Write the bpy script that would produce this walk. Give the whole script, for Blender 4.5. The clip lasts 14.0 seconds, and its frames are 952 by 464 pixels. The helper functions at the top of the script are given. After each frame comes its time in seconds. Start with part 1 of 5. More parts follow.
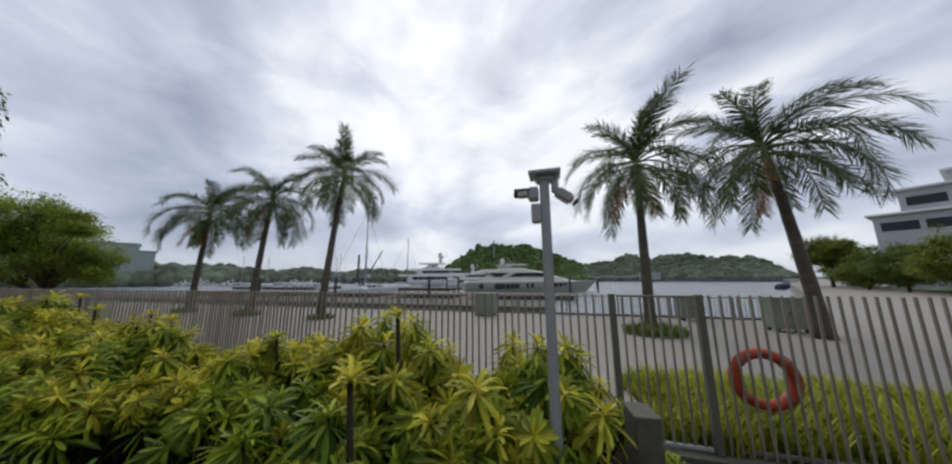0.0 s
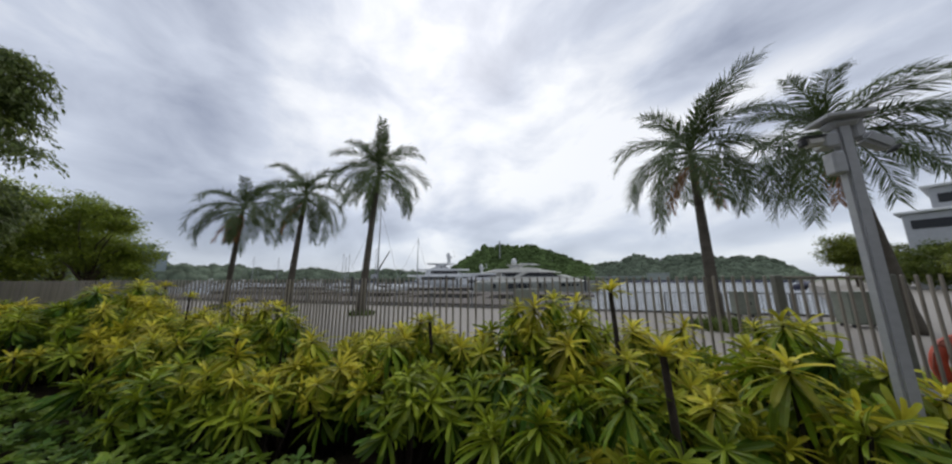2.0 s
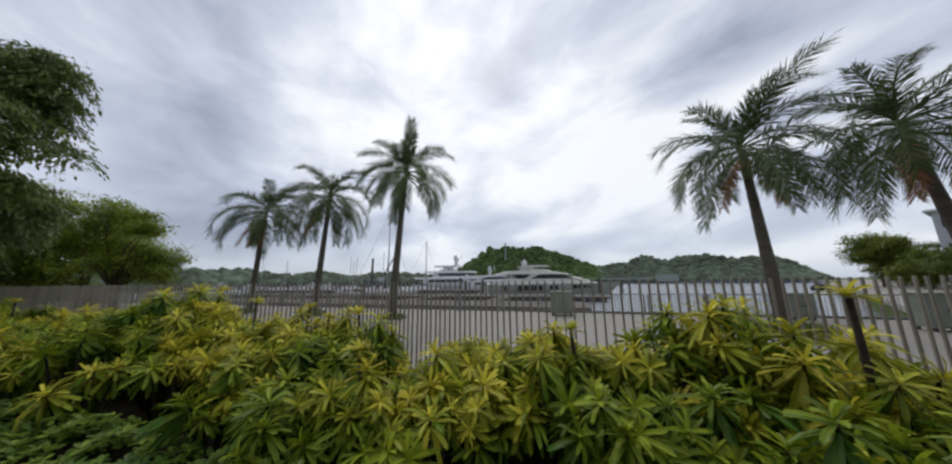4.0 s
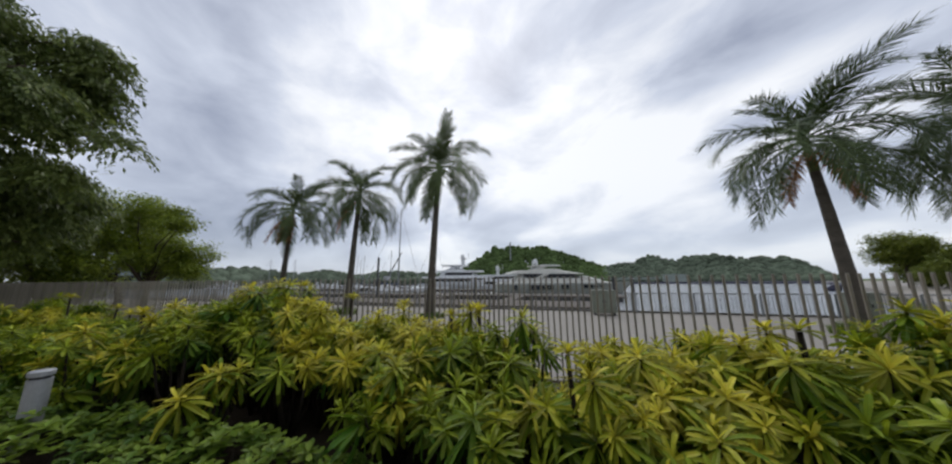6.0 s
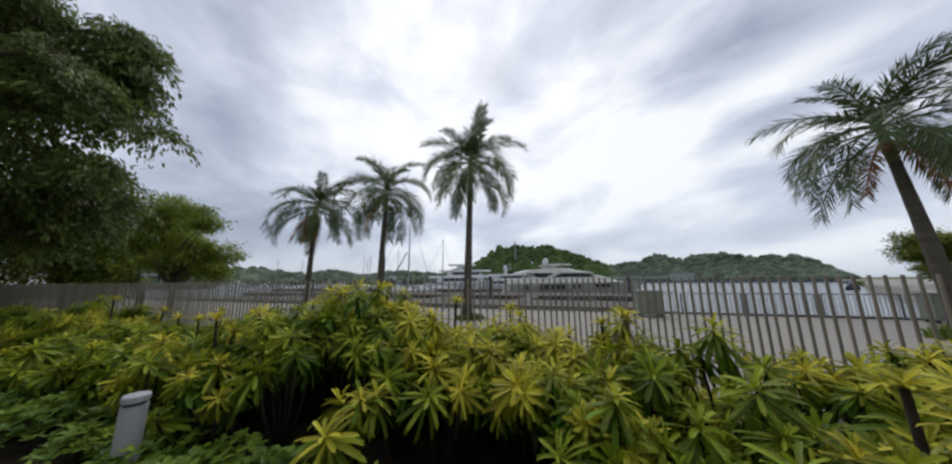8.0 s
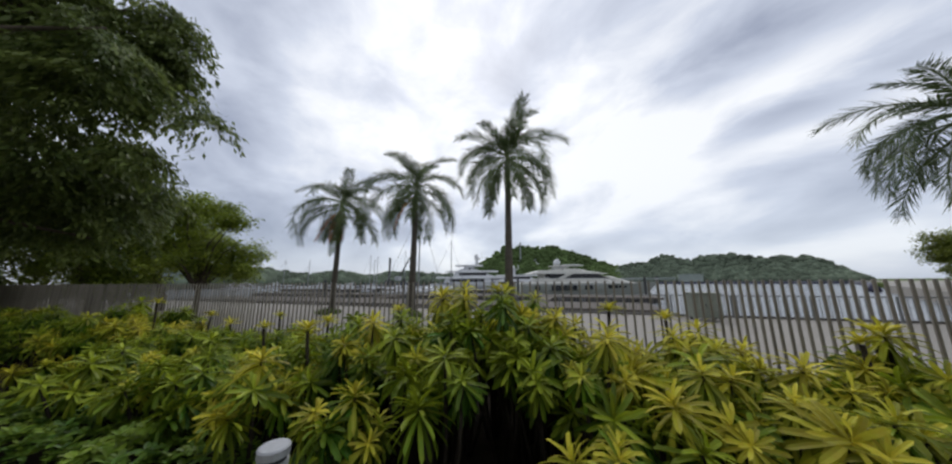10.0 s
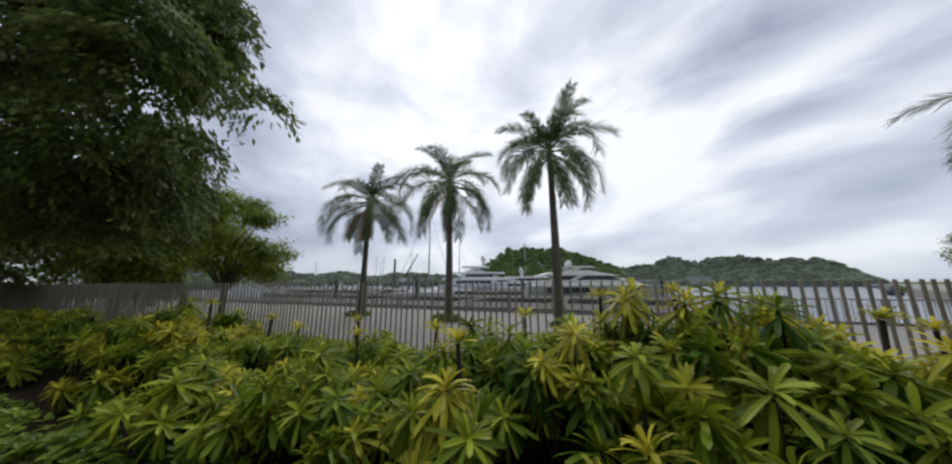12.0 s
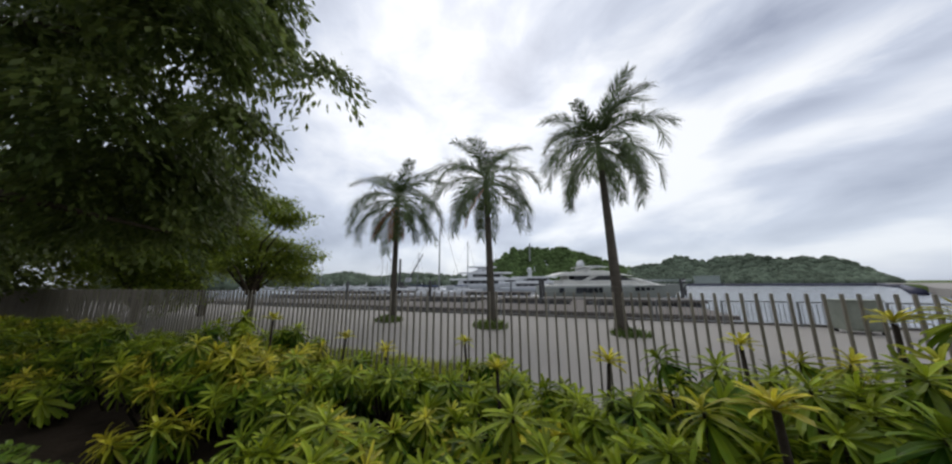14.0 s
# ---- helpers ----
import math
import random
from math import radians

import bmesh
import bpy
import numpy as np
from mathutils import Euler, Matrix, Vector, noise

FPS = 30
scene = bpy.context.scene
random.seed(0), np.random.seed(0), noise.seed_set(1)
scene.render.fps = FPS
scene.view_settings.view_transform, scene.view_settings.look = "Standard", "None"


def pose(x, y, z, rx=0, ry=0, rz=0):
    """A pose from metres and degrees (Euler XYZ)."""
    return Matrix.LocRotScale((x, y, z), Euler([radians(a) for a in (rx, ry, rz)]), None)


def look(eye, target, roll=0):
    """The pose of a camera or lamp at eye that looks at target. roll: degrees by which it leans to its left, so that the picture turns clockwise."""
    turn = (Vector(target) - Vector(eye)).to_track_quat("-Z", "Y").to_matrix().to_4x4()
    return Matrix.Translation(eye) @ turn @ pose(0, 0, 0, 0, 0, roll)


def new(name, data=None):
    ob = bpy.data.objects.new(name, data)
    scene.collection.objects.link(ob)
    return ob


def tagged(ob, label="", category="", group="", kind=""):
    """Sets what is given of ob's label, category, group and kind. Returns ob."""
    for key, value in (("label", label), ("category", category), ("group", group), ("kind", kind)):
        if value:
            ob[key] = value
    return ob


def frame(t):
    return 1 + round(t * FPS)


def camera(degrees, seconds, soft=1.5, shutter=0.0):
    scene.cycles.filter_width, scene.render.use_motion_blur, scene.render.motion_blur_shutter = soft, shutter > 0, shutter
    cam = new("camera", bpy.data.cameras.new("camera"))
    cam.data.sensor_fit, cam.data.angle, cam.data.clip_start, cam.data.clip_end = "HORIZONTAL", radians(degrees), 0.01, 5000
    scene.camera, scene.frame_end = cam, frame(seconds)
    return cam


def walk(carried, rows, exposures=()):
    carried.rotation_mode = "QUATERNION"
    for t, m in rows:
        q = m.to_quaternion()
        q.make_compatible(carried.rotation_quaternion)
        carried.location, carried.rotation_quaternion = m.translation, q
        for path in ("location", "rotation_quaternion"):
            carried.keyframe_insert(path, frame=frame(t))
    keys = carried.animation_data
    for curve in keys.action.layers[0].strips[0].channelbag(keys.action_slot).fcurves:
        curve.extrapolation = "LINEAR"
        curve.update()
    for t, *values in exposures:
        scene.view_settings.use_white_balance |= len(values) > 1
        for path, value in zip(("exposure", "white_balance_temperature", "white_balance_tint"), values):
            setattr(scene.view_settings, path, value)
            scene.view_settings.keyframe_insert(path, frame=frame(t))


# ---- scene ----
cam = camera(120.6, 14.0, soft=2.3)
METRES, EYE, TILT, LEAN, TURN = 11.2, 1.7, -2.6, 0.0, 16.0
ROWS = [
    (0.0, 0.0, 0.0, 0.0, 0.07, 12.29, 0.32),
    (0.5, -0.0304, 0.0115, -0.0028, 0.29, 12.47, 0.34),
    (1.0, -0.0635, 0.0147, -0.0105, 0.52, 12.58, 0.33),
    (1.5, -0.1052, 0.0192, -0.0178, 0.74, 12.26, 0.35),
    (2.0, -0.1484, 0.0251, -0.0186, 1.0, 12.47, 0.27),
    (2.5, -0.176, 0.0312, -0.0177, 1.24, 12.66, 0.02),
    (3.0, -0.2011, 0.0423, -0.0153, 1.46, 12.71, 0.3),
    (5.5, -0.3611, 0.074, -0.0185, 2.55, 13.19, 0.35),
    (6.0, -0.3971, 0.0822, -0.019, 2.71, 12.83, 0.28),
    (6.5, -0.433, 0.0871, -0.0142, 2.9, 12.87, 0.2),
    (7.0, -0.4654, 0.0973, -0.0128, 3.14, 12.77, 0.36),
    (7.5, -0.4964, 0.1093, -0.0153, 3.26, 12.72, 0.29),
    (8.0, -0.526, 0.1209, -0.014, 3.48, 12.71, 0.37),
    (10.5, -0.6975, 0.1803, -0.0089, 4.38, 12.91, 0.15),
    (11.0, -0.7344, 0.1916, -0.009, 4.52, 12.97, 0.1),
    (11.5, -0.7693, 0.2065, -0.0108, 4.67, 13.03, 0.03),
    (12.0, -0.8045, 0.2186, -0.0098, 4.83, 13.2, -0.01),
    (12.5, -0.8415, 0.238, -0.0116, 4.97, 13.12, -0.08),
    (13.0, -0.8747, 0.2544, -0.0138, 5.17, 13.12, 0.03),
    (13.5, -0.9079, 0.2677, -0.0086, 5.41, 13.18, 0.09),
    (14.0, -0.9488, 0.2782, 0.0058, 5.54, 13.16, 0.11),
]
walk(cam, [(t, pose(0, 0, EYE, TILT, LEAN, TURN) @ pose(METRES * x, METRES * y, METRES * z, 90 + pitch, roll, yaw)) for t, x, y, z, yaw, pitch, roll in ROWS],
     exposures=[(0.0, -0.08), (3.0, -0.07), (7.0, -0.03), (14.0, 0.0)])

# ---------------------------------------------------------------- light
SUN_AZ, SUN_EL = -0.42, 0.80
SUN_DIR = Vector((math.sin(SUN_AZ) * math.cos(SUN_EL), math.cos(SUN_AZ) * math.cos(SUN_EL), math.sin(SUN_EL)))


def build_world():
    w = bpy.data.worlds.new("overcast_sky")
    scene.world = w
    w.use_nodes = True
    nt = w.node_tree
    nt.nodes.clear()
    N, L = nt.nodes.new, nt.links.new
    out, bg = N("ShaderNodeOutputWorld"), N("ShaderNodeBackground")
    sky = N("ShaderNodeTexSky")
    sky.sky_type, sky.sun_disc = "NISHITA", False
    sky.sun_elevation, sky.sun_rotation = SUN_EL, SUN_AZ
    tc, sep = N("ShaderNodeTexCoord"), N("ShaderNodeSeparateXYZ")
    L(tc.outputs["Generated"], sep.inputs[0])

    def m(op, a, b=None, c=None, clamp=False):
        n = N("ShaderNodeMath")
        n.operation, n.use_clamp = op, clamp
        for i, v in enumerate((a, b, c)):
            if v is None:
                continue
            if isinstance(v, (int, float)):
                n.inputs[i].default_value = v
            else:
                L(v, n.inputs[i])
        return n.outputs[0]

    up = m("MAXIMUM", sep.outputs[2], 0.0)
    den = m("ADD", up, 0.30)
    comb = N("ShaderNodeCombineXYZ")
    L(m("DIVIDE", sep.outputs[0], den), comb.inputs[0])
    L(m("DIVIDE", sep.outputs[1], den), comb.inputs[1])

    def clouds(rot, scale, loc, size, detail, rough, dist, flat=True):
        mp = N("ShaderNodeMapping")
        mp.inputs["Rotation"].default_value = (0, 0, radians(rot))
        mp.vector_type = "TEXTURE"
        mp.inputs["Scale"].default_value = scale
        mp.inputs["Location"].default_value = loc
        L(comb.outputs[0] if flat else tc.outputs["Generated"], mp.inputs[0])
        nz = N("ShaderNodeTexNoise")
        nz.inputs["Scale"].default_value, nz.inputs["Detail"].default_value = size, detail
        nz.inputs["Roughness"].default_value, nz.inputs["Distortion"].default_value = rough, dist
        L(mp.outputs[0], nz.inputs["Vector"])
        return nz.outputs["Fac"]

    big = clouds(CLOUD_ROT, (1.35, 0.85, 1), CLOUD_LOC, 1.15, 3.5, 0.44, 0.3)
    small = clouds(CLOUD_ROT, (1.5, 1.0, 0.55), (3.1, 0.4, 0), 4.2, 7, 0.56, 0.3, False)
    thick = m("ADD", m("MULTIPLY", big, 0.62), m("MULTIPLY", small, 0.38))
    for x, y, z, amount, narrow in CLOUD_BANKS:
        dn = N("ShaderNodeVectorMath")
        dn.operation = "DOT_PRODUCT"
        L(tc.outputs["Generated"], dn.inputs[0])
        dn.inputs[1].default_value = (x, y, z)
        thick = m("MULTIPLY_ADD", m("POWER", m("MAXIMUM", dn.outputs["Value"], 0.0), narrow), amount, thick)
    for normal, middle, width, narrow, amount in CLOUD_STREAKS:
        across, along = N("ShaderNodeVectorMath"), N("ShaderNodeVectorMath")
        for dn, axis in ((across, normal), (along, middle)):
            dn.operation = "DOT_PRODUCT"
            L(tc.outputs["Generated"], dn.inputs[0])
            dn.inputs[1].default_value = axis
        wob = m("MULTIPLY_ADD", m("SUBTRACT", small, 0.5), 0.10, across.outputs["Value"])
        band = m("EXPONENT", m("MULTIPLY", m("POWER", m("ABSOLUTE", m("DIVIDE", wob, width)), 2.0), -1.0))
        band = m("MULTIPLY", band, m("POWER", m("MAXIMUM", along.outputs["Value"], 0.0), narrow))
        thick = m("MULTIPLY_ADD", band, amount, thick)
    thick = m("MULTIPLY_ADD", thick, CLOUD_CONTRAST, 0.5 - 0.5 * CLOUD_CONTRAST)
    rmp = N("ShaderNodeValToRGB")
    e = rmp.color_ramp.elements
    e[0].position, e[0].color = 0.36, (0.98, 1.0, 1.04, 1)
    e[1].position, e[1].color = 0.76, (0.27, 0.305, 0.41, 1)
    mid = e.new(0.51)
    mid.color = (0.62, 0.67, 0.785, 1)
    L(thick, rmp.inputs[0])
    # glow of the sun through the cloud
    dot = N("ShaderNodeVectorMath")
    dot.operation = "DOT_PRODUCT"
    L(tc.outputs["Generated"], dot.inputs[0])
    dot.inputs[1].default_value = SUN_DIR
    glow = m("POWER", m("MAXIMUM", dot.outputs["Value"], 0.0), 14.0)
    veil = m("POWER", m("SUBTRACT", 1.0, m("MINIMUM", m("MULTIPLY", up, 2.6), 1.0)), 2.0)
    pale = N("ShaderNodeMixRGB")
    pale.inputs[2].default_value = (0.60, 0.67, 0.78, 1)
    L(m("MULTIPLY", veil, 0.6), pale.inputs[0])
    L(rmp.outputs[0], pale.inputs[1])
    lit = N("ShaderNodeMixRGB")
    lit.blend_type = "ADD"
    lit.inputs[2].default_value = (1.0, 0.99, 0.96, 1)
    L(m("MULTIPLY", glow, 0.18), lit.inputs[0])
    L(pale.outputs[0], lit.inputs[1])
    blue = N("ShaderNodeMixRGB")
    blue.blend_type = "ADD"
    blue.inputs[0].default_value = 0.012
    L(lit.outputs[0], blue.inputs[1])
    L(sky.outputs[0], blue.inputs[2])
    L(blue.outputs[0], bg.inputs[0])
    bg.inputs[1].default_value = SKY_STRENGTH
    L(bg.outputs[0], out.inputs[0])


# thick (+) and thin (-) parts of the cloud: direction, amount, narrowness
CLOUD_BANKS = [(-0.485, 0.553, 0.678, -0.085, 22),
               (-0.334, 0.772, 0.541, -0.05, 50),
               (0.112, 0.806, 0.581, -0.07, 70),
               (0.337, 0.899, 0.279, -0.06, 20),
               (-0.823, 0.402, 0.401, 0.03, 30),
               (-0.915, 0.345, 0.210, 0.11, 24),
               (-0.132, 0.712, 0.689, 0.07, 80),
               (0.359, 0.758, 0.544, 0.08, 60),
               (0.511, 0.664, 0.546, 0.015, 50),
               (0.641, 0.649, 0.409, 0.02, 40),
               (-0.852, 0.213, 0.478, -0.02, 20)]
# long streaks of cloud: normal of their plane, middle, width, narrowness, amount
CLOUD_STREAKS = [((0.362, 0.215, -0.907), (0.529, 0.754, 0.390), 0.034, 40, 0.11),
                 ((0.317, 0.425, -0.848), (0.340, 0.784, 0.520), 0.045, 30, 0.055),
                 ((0.345, 0.320, -0.880), (0.44, 0.775, 0.455), 0.035, 40, -0.05)]
CLOUD_CONTRAST = 1.35
CLOUD_ROT, CLOUD_LOC, SKY_STRENGTH = -45.0, (1.7, 0.6, 0.0), 0.94
build_world()
sun_data = bpy.data.lights.new("sun", "SUN")
sun_data.energy, sun_data.angle, sun_data.color = 0.8, radians(25), (1.0, 0.97, 0.92)
sun = new("sun", sun_data)
sun.matrix_world = look(SUN_DIR * 60, (0, 0, 0))

# ---------------------------------------------------------------- materials


def mat(name, colour, rough=0.7, metal=0.0, vary=0.25, grain=40.0, patch=2.5, bump=0.3, tint=None, trans=0.0, rnd=0.0, spec=0.5, coords="Object", stretch=(1, 1, 1), island=False):
    """Noise at two scales over a base colour, with fine relief. tint: the colour of the patches. rnd: variation from piece to piece."""
    mt = bpy.data.materials.new(name)
    mt.use_nodes = True
    nt = mt.node_tree
    N, L = nt.nodes.new, nt.links.new
    b = nt.nodes["Principled BSDF"]
    b.inputs["Roughness"].default_value, b.inputs["Metallic"].default_value = rough, metal
    b.inputs["Specular IOR Level"].default_value = spec
    tc, mp = N("ShaderNodeTexCoord"), N("ShaderNodeMapping")
    mp.inputs["Scale"].default_value = stretch
    L(tc.outputs[coords], mp.inputs[0])
    n1, n2 = N("ShaderNodeTexNoise"), N("ShaderNodeTexNoise")
    n1.inputs["Scale"].default_value, n1.inputs["Detail"].default_value = grain, 4
    n2.inputs["Scale"].default_value, n2.inputs["Detail"].default_value = patch, 5
    L(mp.outputs[0], n1.inputs[0])
    L(mp.outputs[0], n2.inputs[0])
    mix = N("ShaderNodeMixRGB")
    mix.inputs[1].default_value = (*colour, 1)
    t = tint or tuple(c * 0.55 for c in colour)
    mix.inputs[2].default_value = (*t, 1)
    rp = N("ShaderNodeMapRange")
    rp.inputs[1].default_value, rp.inputs[2].default_value = 0.35, 0.72
    rp.inputs[4].default_value = min(1.0, vary * 2.4)
    L(n2.outputs["Fac"], rp.inputs[0])
    L(rp.outputs[0], mix.inputs[0])
    hsv = N("ShaderNodeHueSaturation")
    r2 = N("ShaderNodeMapRange")
    r2.inputs[1].default_value, r2.inputs[2].default_value = 0.25, 0.75
    r2.inputs[3].default_value, r2.inputs[4].default_value = 1 - vary * 0.7, 1 + vary * 0.7
    L(n1.outputs["Fac"], r2.inputs[0])
    last = r2.outputs[0]
    if rnd:
        if island:
            src = N("ShaderNodeNewGeometry").outputs["Random Per Island"]
        else:
            src = N("ShaderNodeObjectInfo").outputs["Random"]
        r3 = N("ShaderNodeMapRange")
        r3.inputs[3].default_value, r3.inputs[4].default_value = 1 - rnd, 1 + rnd
        L(src, r3.inputs[0])
        mu = N("ShaderNodeMath")
        mu.operation = "MULTIPLY"
        L(last, mu.inputs[0])
        L(r3.outputs[0], mu.inputs[1])
        last = mu.outputs[0]
    L(last, hsv.inputs["Value"])
    L(mix.outputs[0], hsv.inputs["Color"])
    L(hsv.outputs[0], b.inputs["Base Color"])
    if bump:
        bp = N("ShaderNodeBump")
        bp.inputs["Strength"].default_value, bp.inputs["Distance"].default_value = bump, 0.01
        L(n1.outputs["Fac"], bp.inputs["Height"])
        L(bp.outputs[0], b.inputs["Normal"])
    if trans:
        tr, ms = N("ShaderNodeBsdfTranslucent"), N("ShaderNodeMixShader")
        L(hsv.outputs[0], tr.inputs[0])
        ms.inputs[0].default_value = trans
        L(b.outputs[0], ms.inputs[1])
        L(tr.outputs[0], ms.inputs[2])
        L(ms.outputs[0], nt.nodes["Material Output"].inputs[0])
    return mt


def leaf_mat(name, tip, base, rough=0.4, trans=0.3, spread=0.35):
    """A leaf: colour from the yellow of young leaves to old green by attribute 'age' of the mesh, varied leaf by leaf."""
    mt = bpy.data.materials.new(name)
    mt.use_nodes = True
    nt = mt.node_tree
    N, L = nt.nodes.new, nt.links.new
    b = nt.nodes["Principled BSDF"]
    b.inputs["Roughness"].default_value = rough
    b.inputs["Specular IOR Level"].default_value = 0.2
    at, oi, gi = N("ShaderNodeAttribute"), N("ShaderNodeObjectInfo"), N("ShaderNodeNewGeometry")
    at.attribute_name = "age"
    ad = N("ShaderNodeMath")
    ad.operation, ad.use_clamp = "MULTIPLY_ADD", True
    L(oi.outputs["Random"], ad.inputs[0])
    ad.inputs[1].default_value = 0.8
    sb = N("ShaderNodeMath")
    sb.operation = "SUBTRACT"
    L(at.outputs["Fac"], sb.inputs[0])
    sb.inputs[1].default_value = 0.52
    L(sb.outputs[0], ad.inputs[2])
    mix = N("ShaderNodeMixRGB")
    mix.inputs[1].default_value, mix.inputs[2].default_value = (*tip, 1), (*base, 1)
    L(ad.outputs[0], mix.inputs[0])
    hsv = N("ShaderNodeHueSaturation")
    mr = N("ShaderNodeMapRange")
    mr.inputs[3].default_value, mr.inputs[4].default_value = 1 - spread, 1 + spread
    L(gi.outputs["Random Per Island"], mr.inputs[0])
    L(mr.outputs[0], hsv.inputs["Value"])
    nz, tc = N("ShaderNodeTexNoise"), N("ShaderNodeTexCoord")
    nz.inputs["Scale"].default_value = 28
    L(tc.outputs["Object"], nz.inputs[0])
    mh = N("ShaderNodeMapRange")
    mh.inputs[3].default_value, mh.inputs[4].default_value = 0.462, 0.525
    L(nz.outputs["Fac"], mh.inputs[0])
    L(mh.outputs[0], hsv.inputs["Hue"])
    L(mix.outputs[0], hsv.inputs["Color"])
    L(hsv.outputs[0], b.inputs["Base Color"])
    tr, ms = N("ShaderNodeBsdfTranslucent"), N("ShaderNodeMixShader")
    L(hsv.outputs[0], tr.inputs[0])
    ms.inputs[0].default_value = trans
    L(b.outputs[0], ms.inputs[1])
    L(tr.outputs[0], ms.inputs[2])
    L(ms.outputs[0], nt.nodes["Material Output"].inputs[0])
    return mt


def water_mat():
    mt = bpy.data.materials.new("harbour_water")
    mt.use_nodes = True
    nt = mt.node_tree
    N, L = nt.nodes.new, nt.links.new
    b = nt.nodes["Principled BSDF"]
    b.inputs["Base Color"].default_value = (0.22, 0.24, 0.26, 1)
    b.inputs["Roughness"].default_value = 0.22
    b.inputs["IOR"].default_value = 1.33
    tc = N("ShaderNodeTexCoord")
    heights = []
    for scale, detail in ((0.35, 4), (2.2, 3)):
        nz = N("ShaderNodeTexNoise")
        nz.inputs["Scale"].default_value, nz.inputs["Detail"].default_value = scale, detail
        L(tc.outputs["Object"], nz.inputs[0])
        heights.append(nz.outputs["Fac"])
    ad = N("ShaderNodeMath")
    ad.operation = "ADD"
    L(heights[0], ad.inputs[0])
    L(heights[1], ad.inputs[1])
    bp = N("ShaderNodeBump")
    bp.inputs["Strength"].default_value, bp.inputs["Distance"].default_value = 1.0, 0.3
    L(ad.outputs[0], bp.inputs["Height"])
    L(bp.outputs[0], b.inputs["Normal"])
    return mt


M_SOIL = mat("dark_soil", (0.035, 0.026, 0.018), 0.95, vary=0.4, grain=30, patch=3, bump=0.8, spec=0.1)
M_GRASS = mat("lawn", (0.10, 0.14, 0.03), 0.9, vary=0.35, grain=18, patch=0.5, bump=0.6, spec=0.1)
M_PAVE = mat("washed_paving", (0.29, 0.268, 0.238), 0.75, vary=0.13, grain=26, patch=0.35, bump=0.15, tint=(0.235, 0.217, 0.195), spec=0.3)
M_KERB = mat("kerb_concrete", (0.16, 0.157, 0.14), 0.8, vary=0.2, grain=25, patch=2)
M_STONE = mat("olive_concrete", (0.12, 0.12, 0.09), 0.85, vary=0.3, grain=20, patch=4, bump=0.4)
M_SEAWALL = mat("seawall_stone", (0.17, 0.15, 0.13), 0.9, vary=0.35, grain=12, patch=1.2, bump=0.6)
M_WATER = water_mat()
M_SLAT = mat("weathered_grey_slat", (0.265, 0.235, 0.19), 0.55, vary=0.2, grain=18, patch=3, rnd=0.14, stretch=(1, 1, 0.15), spec=0.4)
M_POST = mat("olive_grey_post", (0.15, 0.15, 0.12), 0.55, vary=0.2, grain=18, patch=3, spec=0.4)
M_POLE = mat("galvanised_pole", (0.40, 0.41, 0.43), 0.5, metal=0.1, vary=0.12, grain=30, patch=3, bump=0.1)
M_DARK = mat("dark_plastic", (0.025, 0.026, 0.03), 0.4, vary=0.2, bump=0.05)
M_GLASS = mat("tinted_glass", (0.012, 0.014, 0.017), 0.16, vary=0.1, bump=0.0, spec=0.3)
M_STEM = mat("dark_stem", (0.045, 0.036, 0.028), 0.9, vary=0.35, grain=40, patch=8, bump=0.6, spec=0.15)
M_TRUNK = mat("palm_trunk", (0.105, 0.092, 0.073), 0.9, vary=0.35, grain=14, patch=2, bump=0.7, stretch=(1, 1, 3.5), spec=0.15)
M_BARK = mat("tree_bark", (0.10, 0.08, 0.06), 0.95, vary=0.35, grain=14, patch=2, bump=0.8, stretch=(3, 3, 0.6), spec=0.1)
M_SHAFT = mat("palm_crownshaft", (0.13, 0.17, 0.05), 0.5, vary=0.25, grain=8, patch=3, bump=0.1)
M_ROSETTE = leaf_mat("rosette_leaf", (0.55, 0.515, 0.05), (0.115, 0.225, 0.013), trans=0.34, spread=0.45)
M_ROSETTE_GREEN = leaf_mat("green_rosette_leaf", (0.27, 0.34, 0.024), (0.055, 0.14, 0.012), trans=0.32, spread=0.42)
M_ASPHALT = mat("grey_path", (0.065, 0.065, 0.06), 0.85, vary=0.25, grain=60, patch=2, bump=0.4)
M_LUSH = leaf_mat("lush_leaf", (0.20, 0.30, 0.035), (0.065, 0.14, 0.018))
M_HEDGE = leaf_mat("hedge_leaf", (0.20, 0.24, 0.04), (0.08, 0.12, 0.025), trans=0.35)
M_FROND = leaf_mat("palm_leaflet", (0.10, 0.14, 0.05), (0.05, 0.085, 0.03), rough=0.35, trans=0.2)
M_DEADFROND = leaf_mat("dry_palm_leaflet", (0.34, 0.17, 0.07), (0.20, 0.11, 0.05), rough=0.7, trans=0.15)
M_TREELEAF = leaf_mat("rain_tree_leaf", (0.18, 0.225, 0.06), (0.085, 0.125, 0.036), trans=0.42)
M_LIGHTLEAF = leaf_mat("light_tree_leaf", (0.27, 0.34, 0.045), (0.12, 0.18, 0.03), trans=0.42)

# ---------------------------------------------------------------- mesh helpers


def mesh_of(name, verts, faces, material, smooth=False, ages=None):
    me = bpy.data.meshes.new(name)
    me.from_pydata([tuple(v) for v in verts], [], faces)
    me.materials.append(material)
    if smooth:
        me.polygons.foreach_set("use_smooth", [True] * len(me.polygons))
    if ages is not None:
        at = me.attributes.new("age", "FLOAT", "POINT")
        at.data.foreach_set("value", ages)
    me.update()
    return me


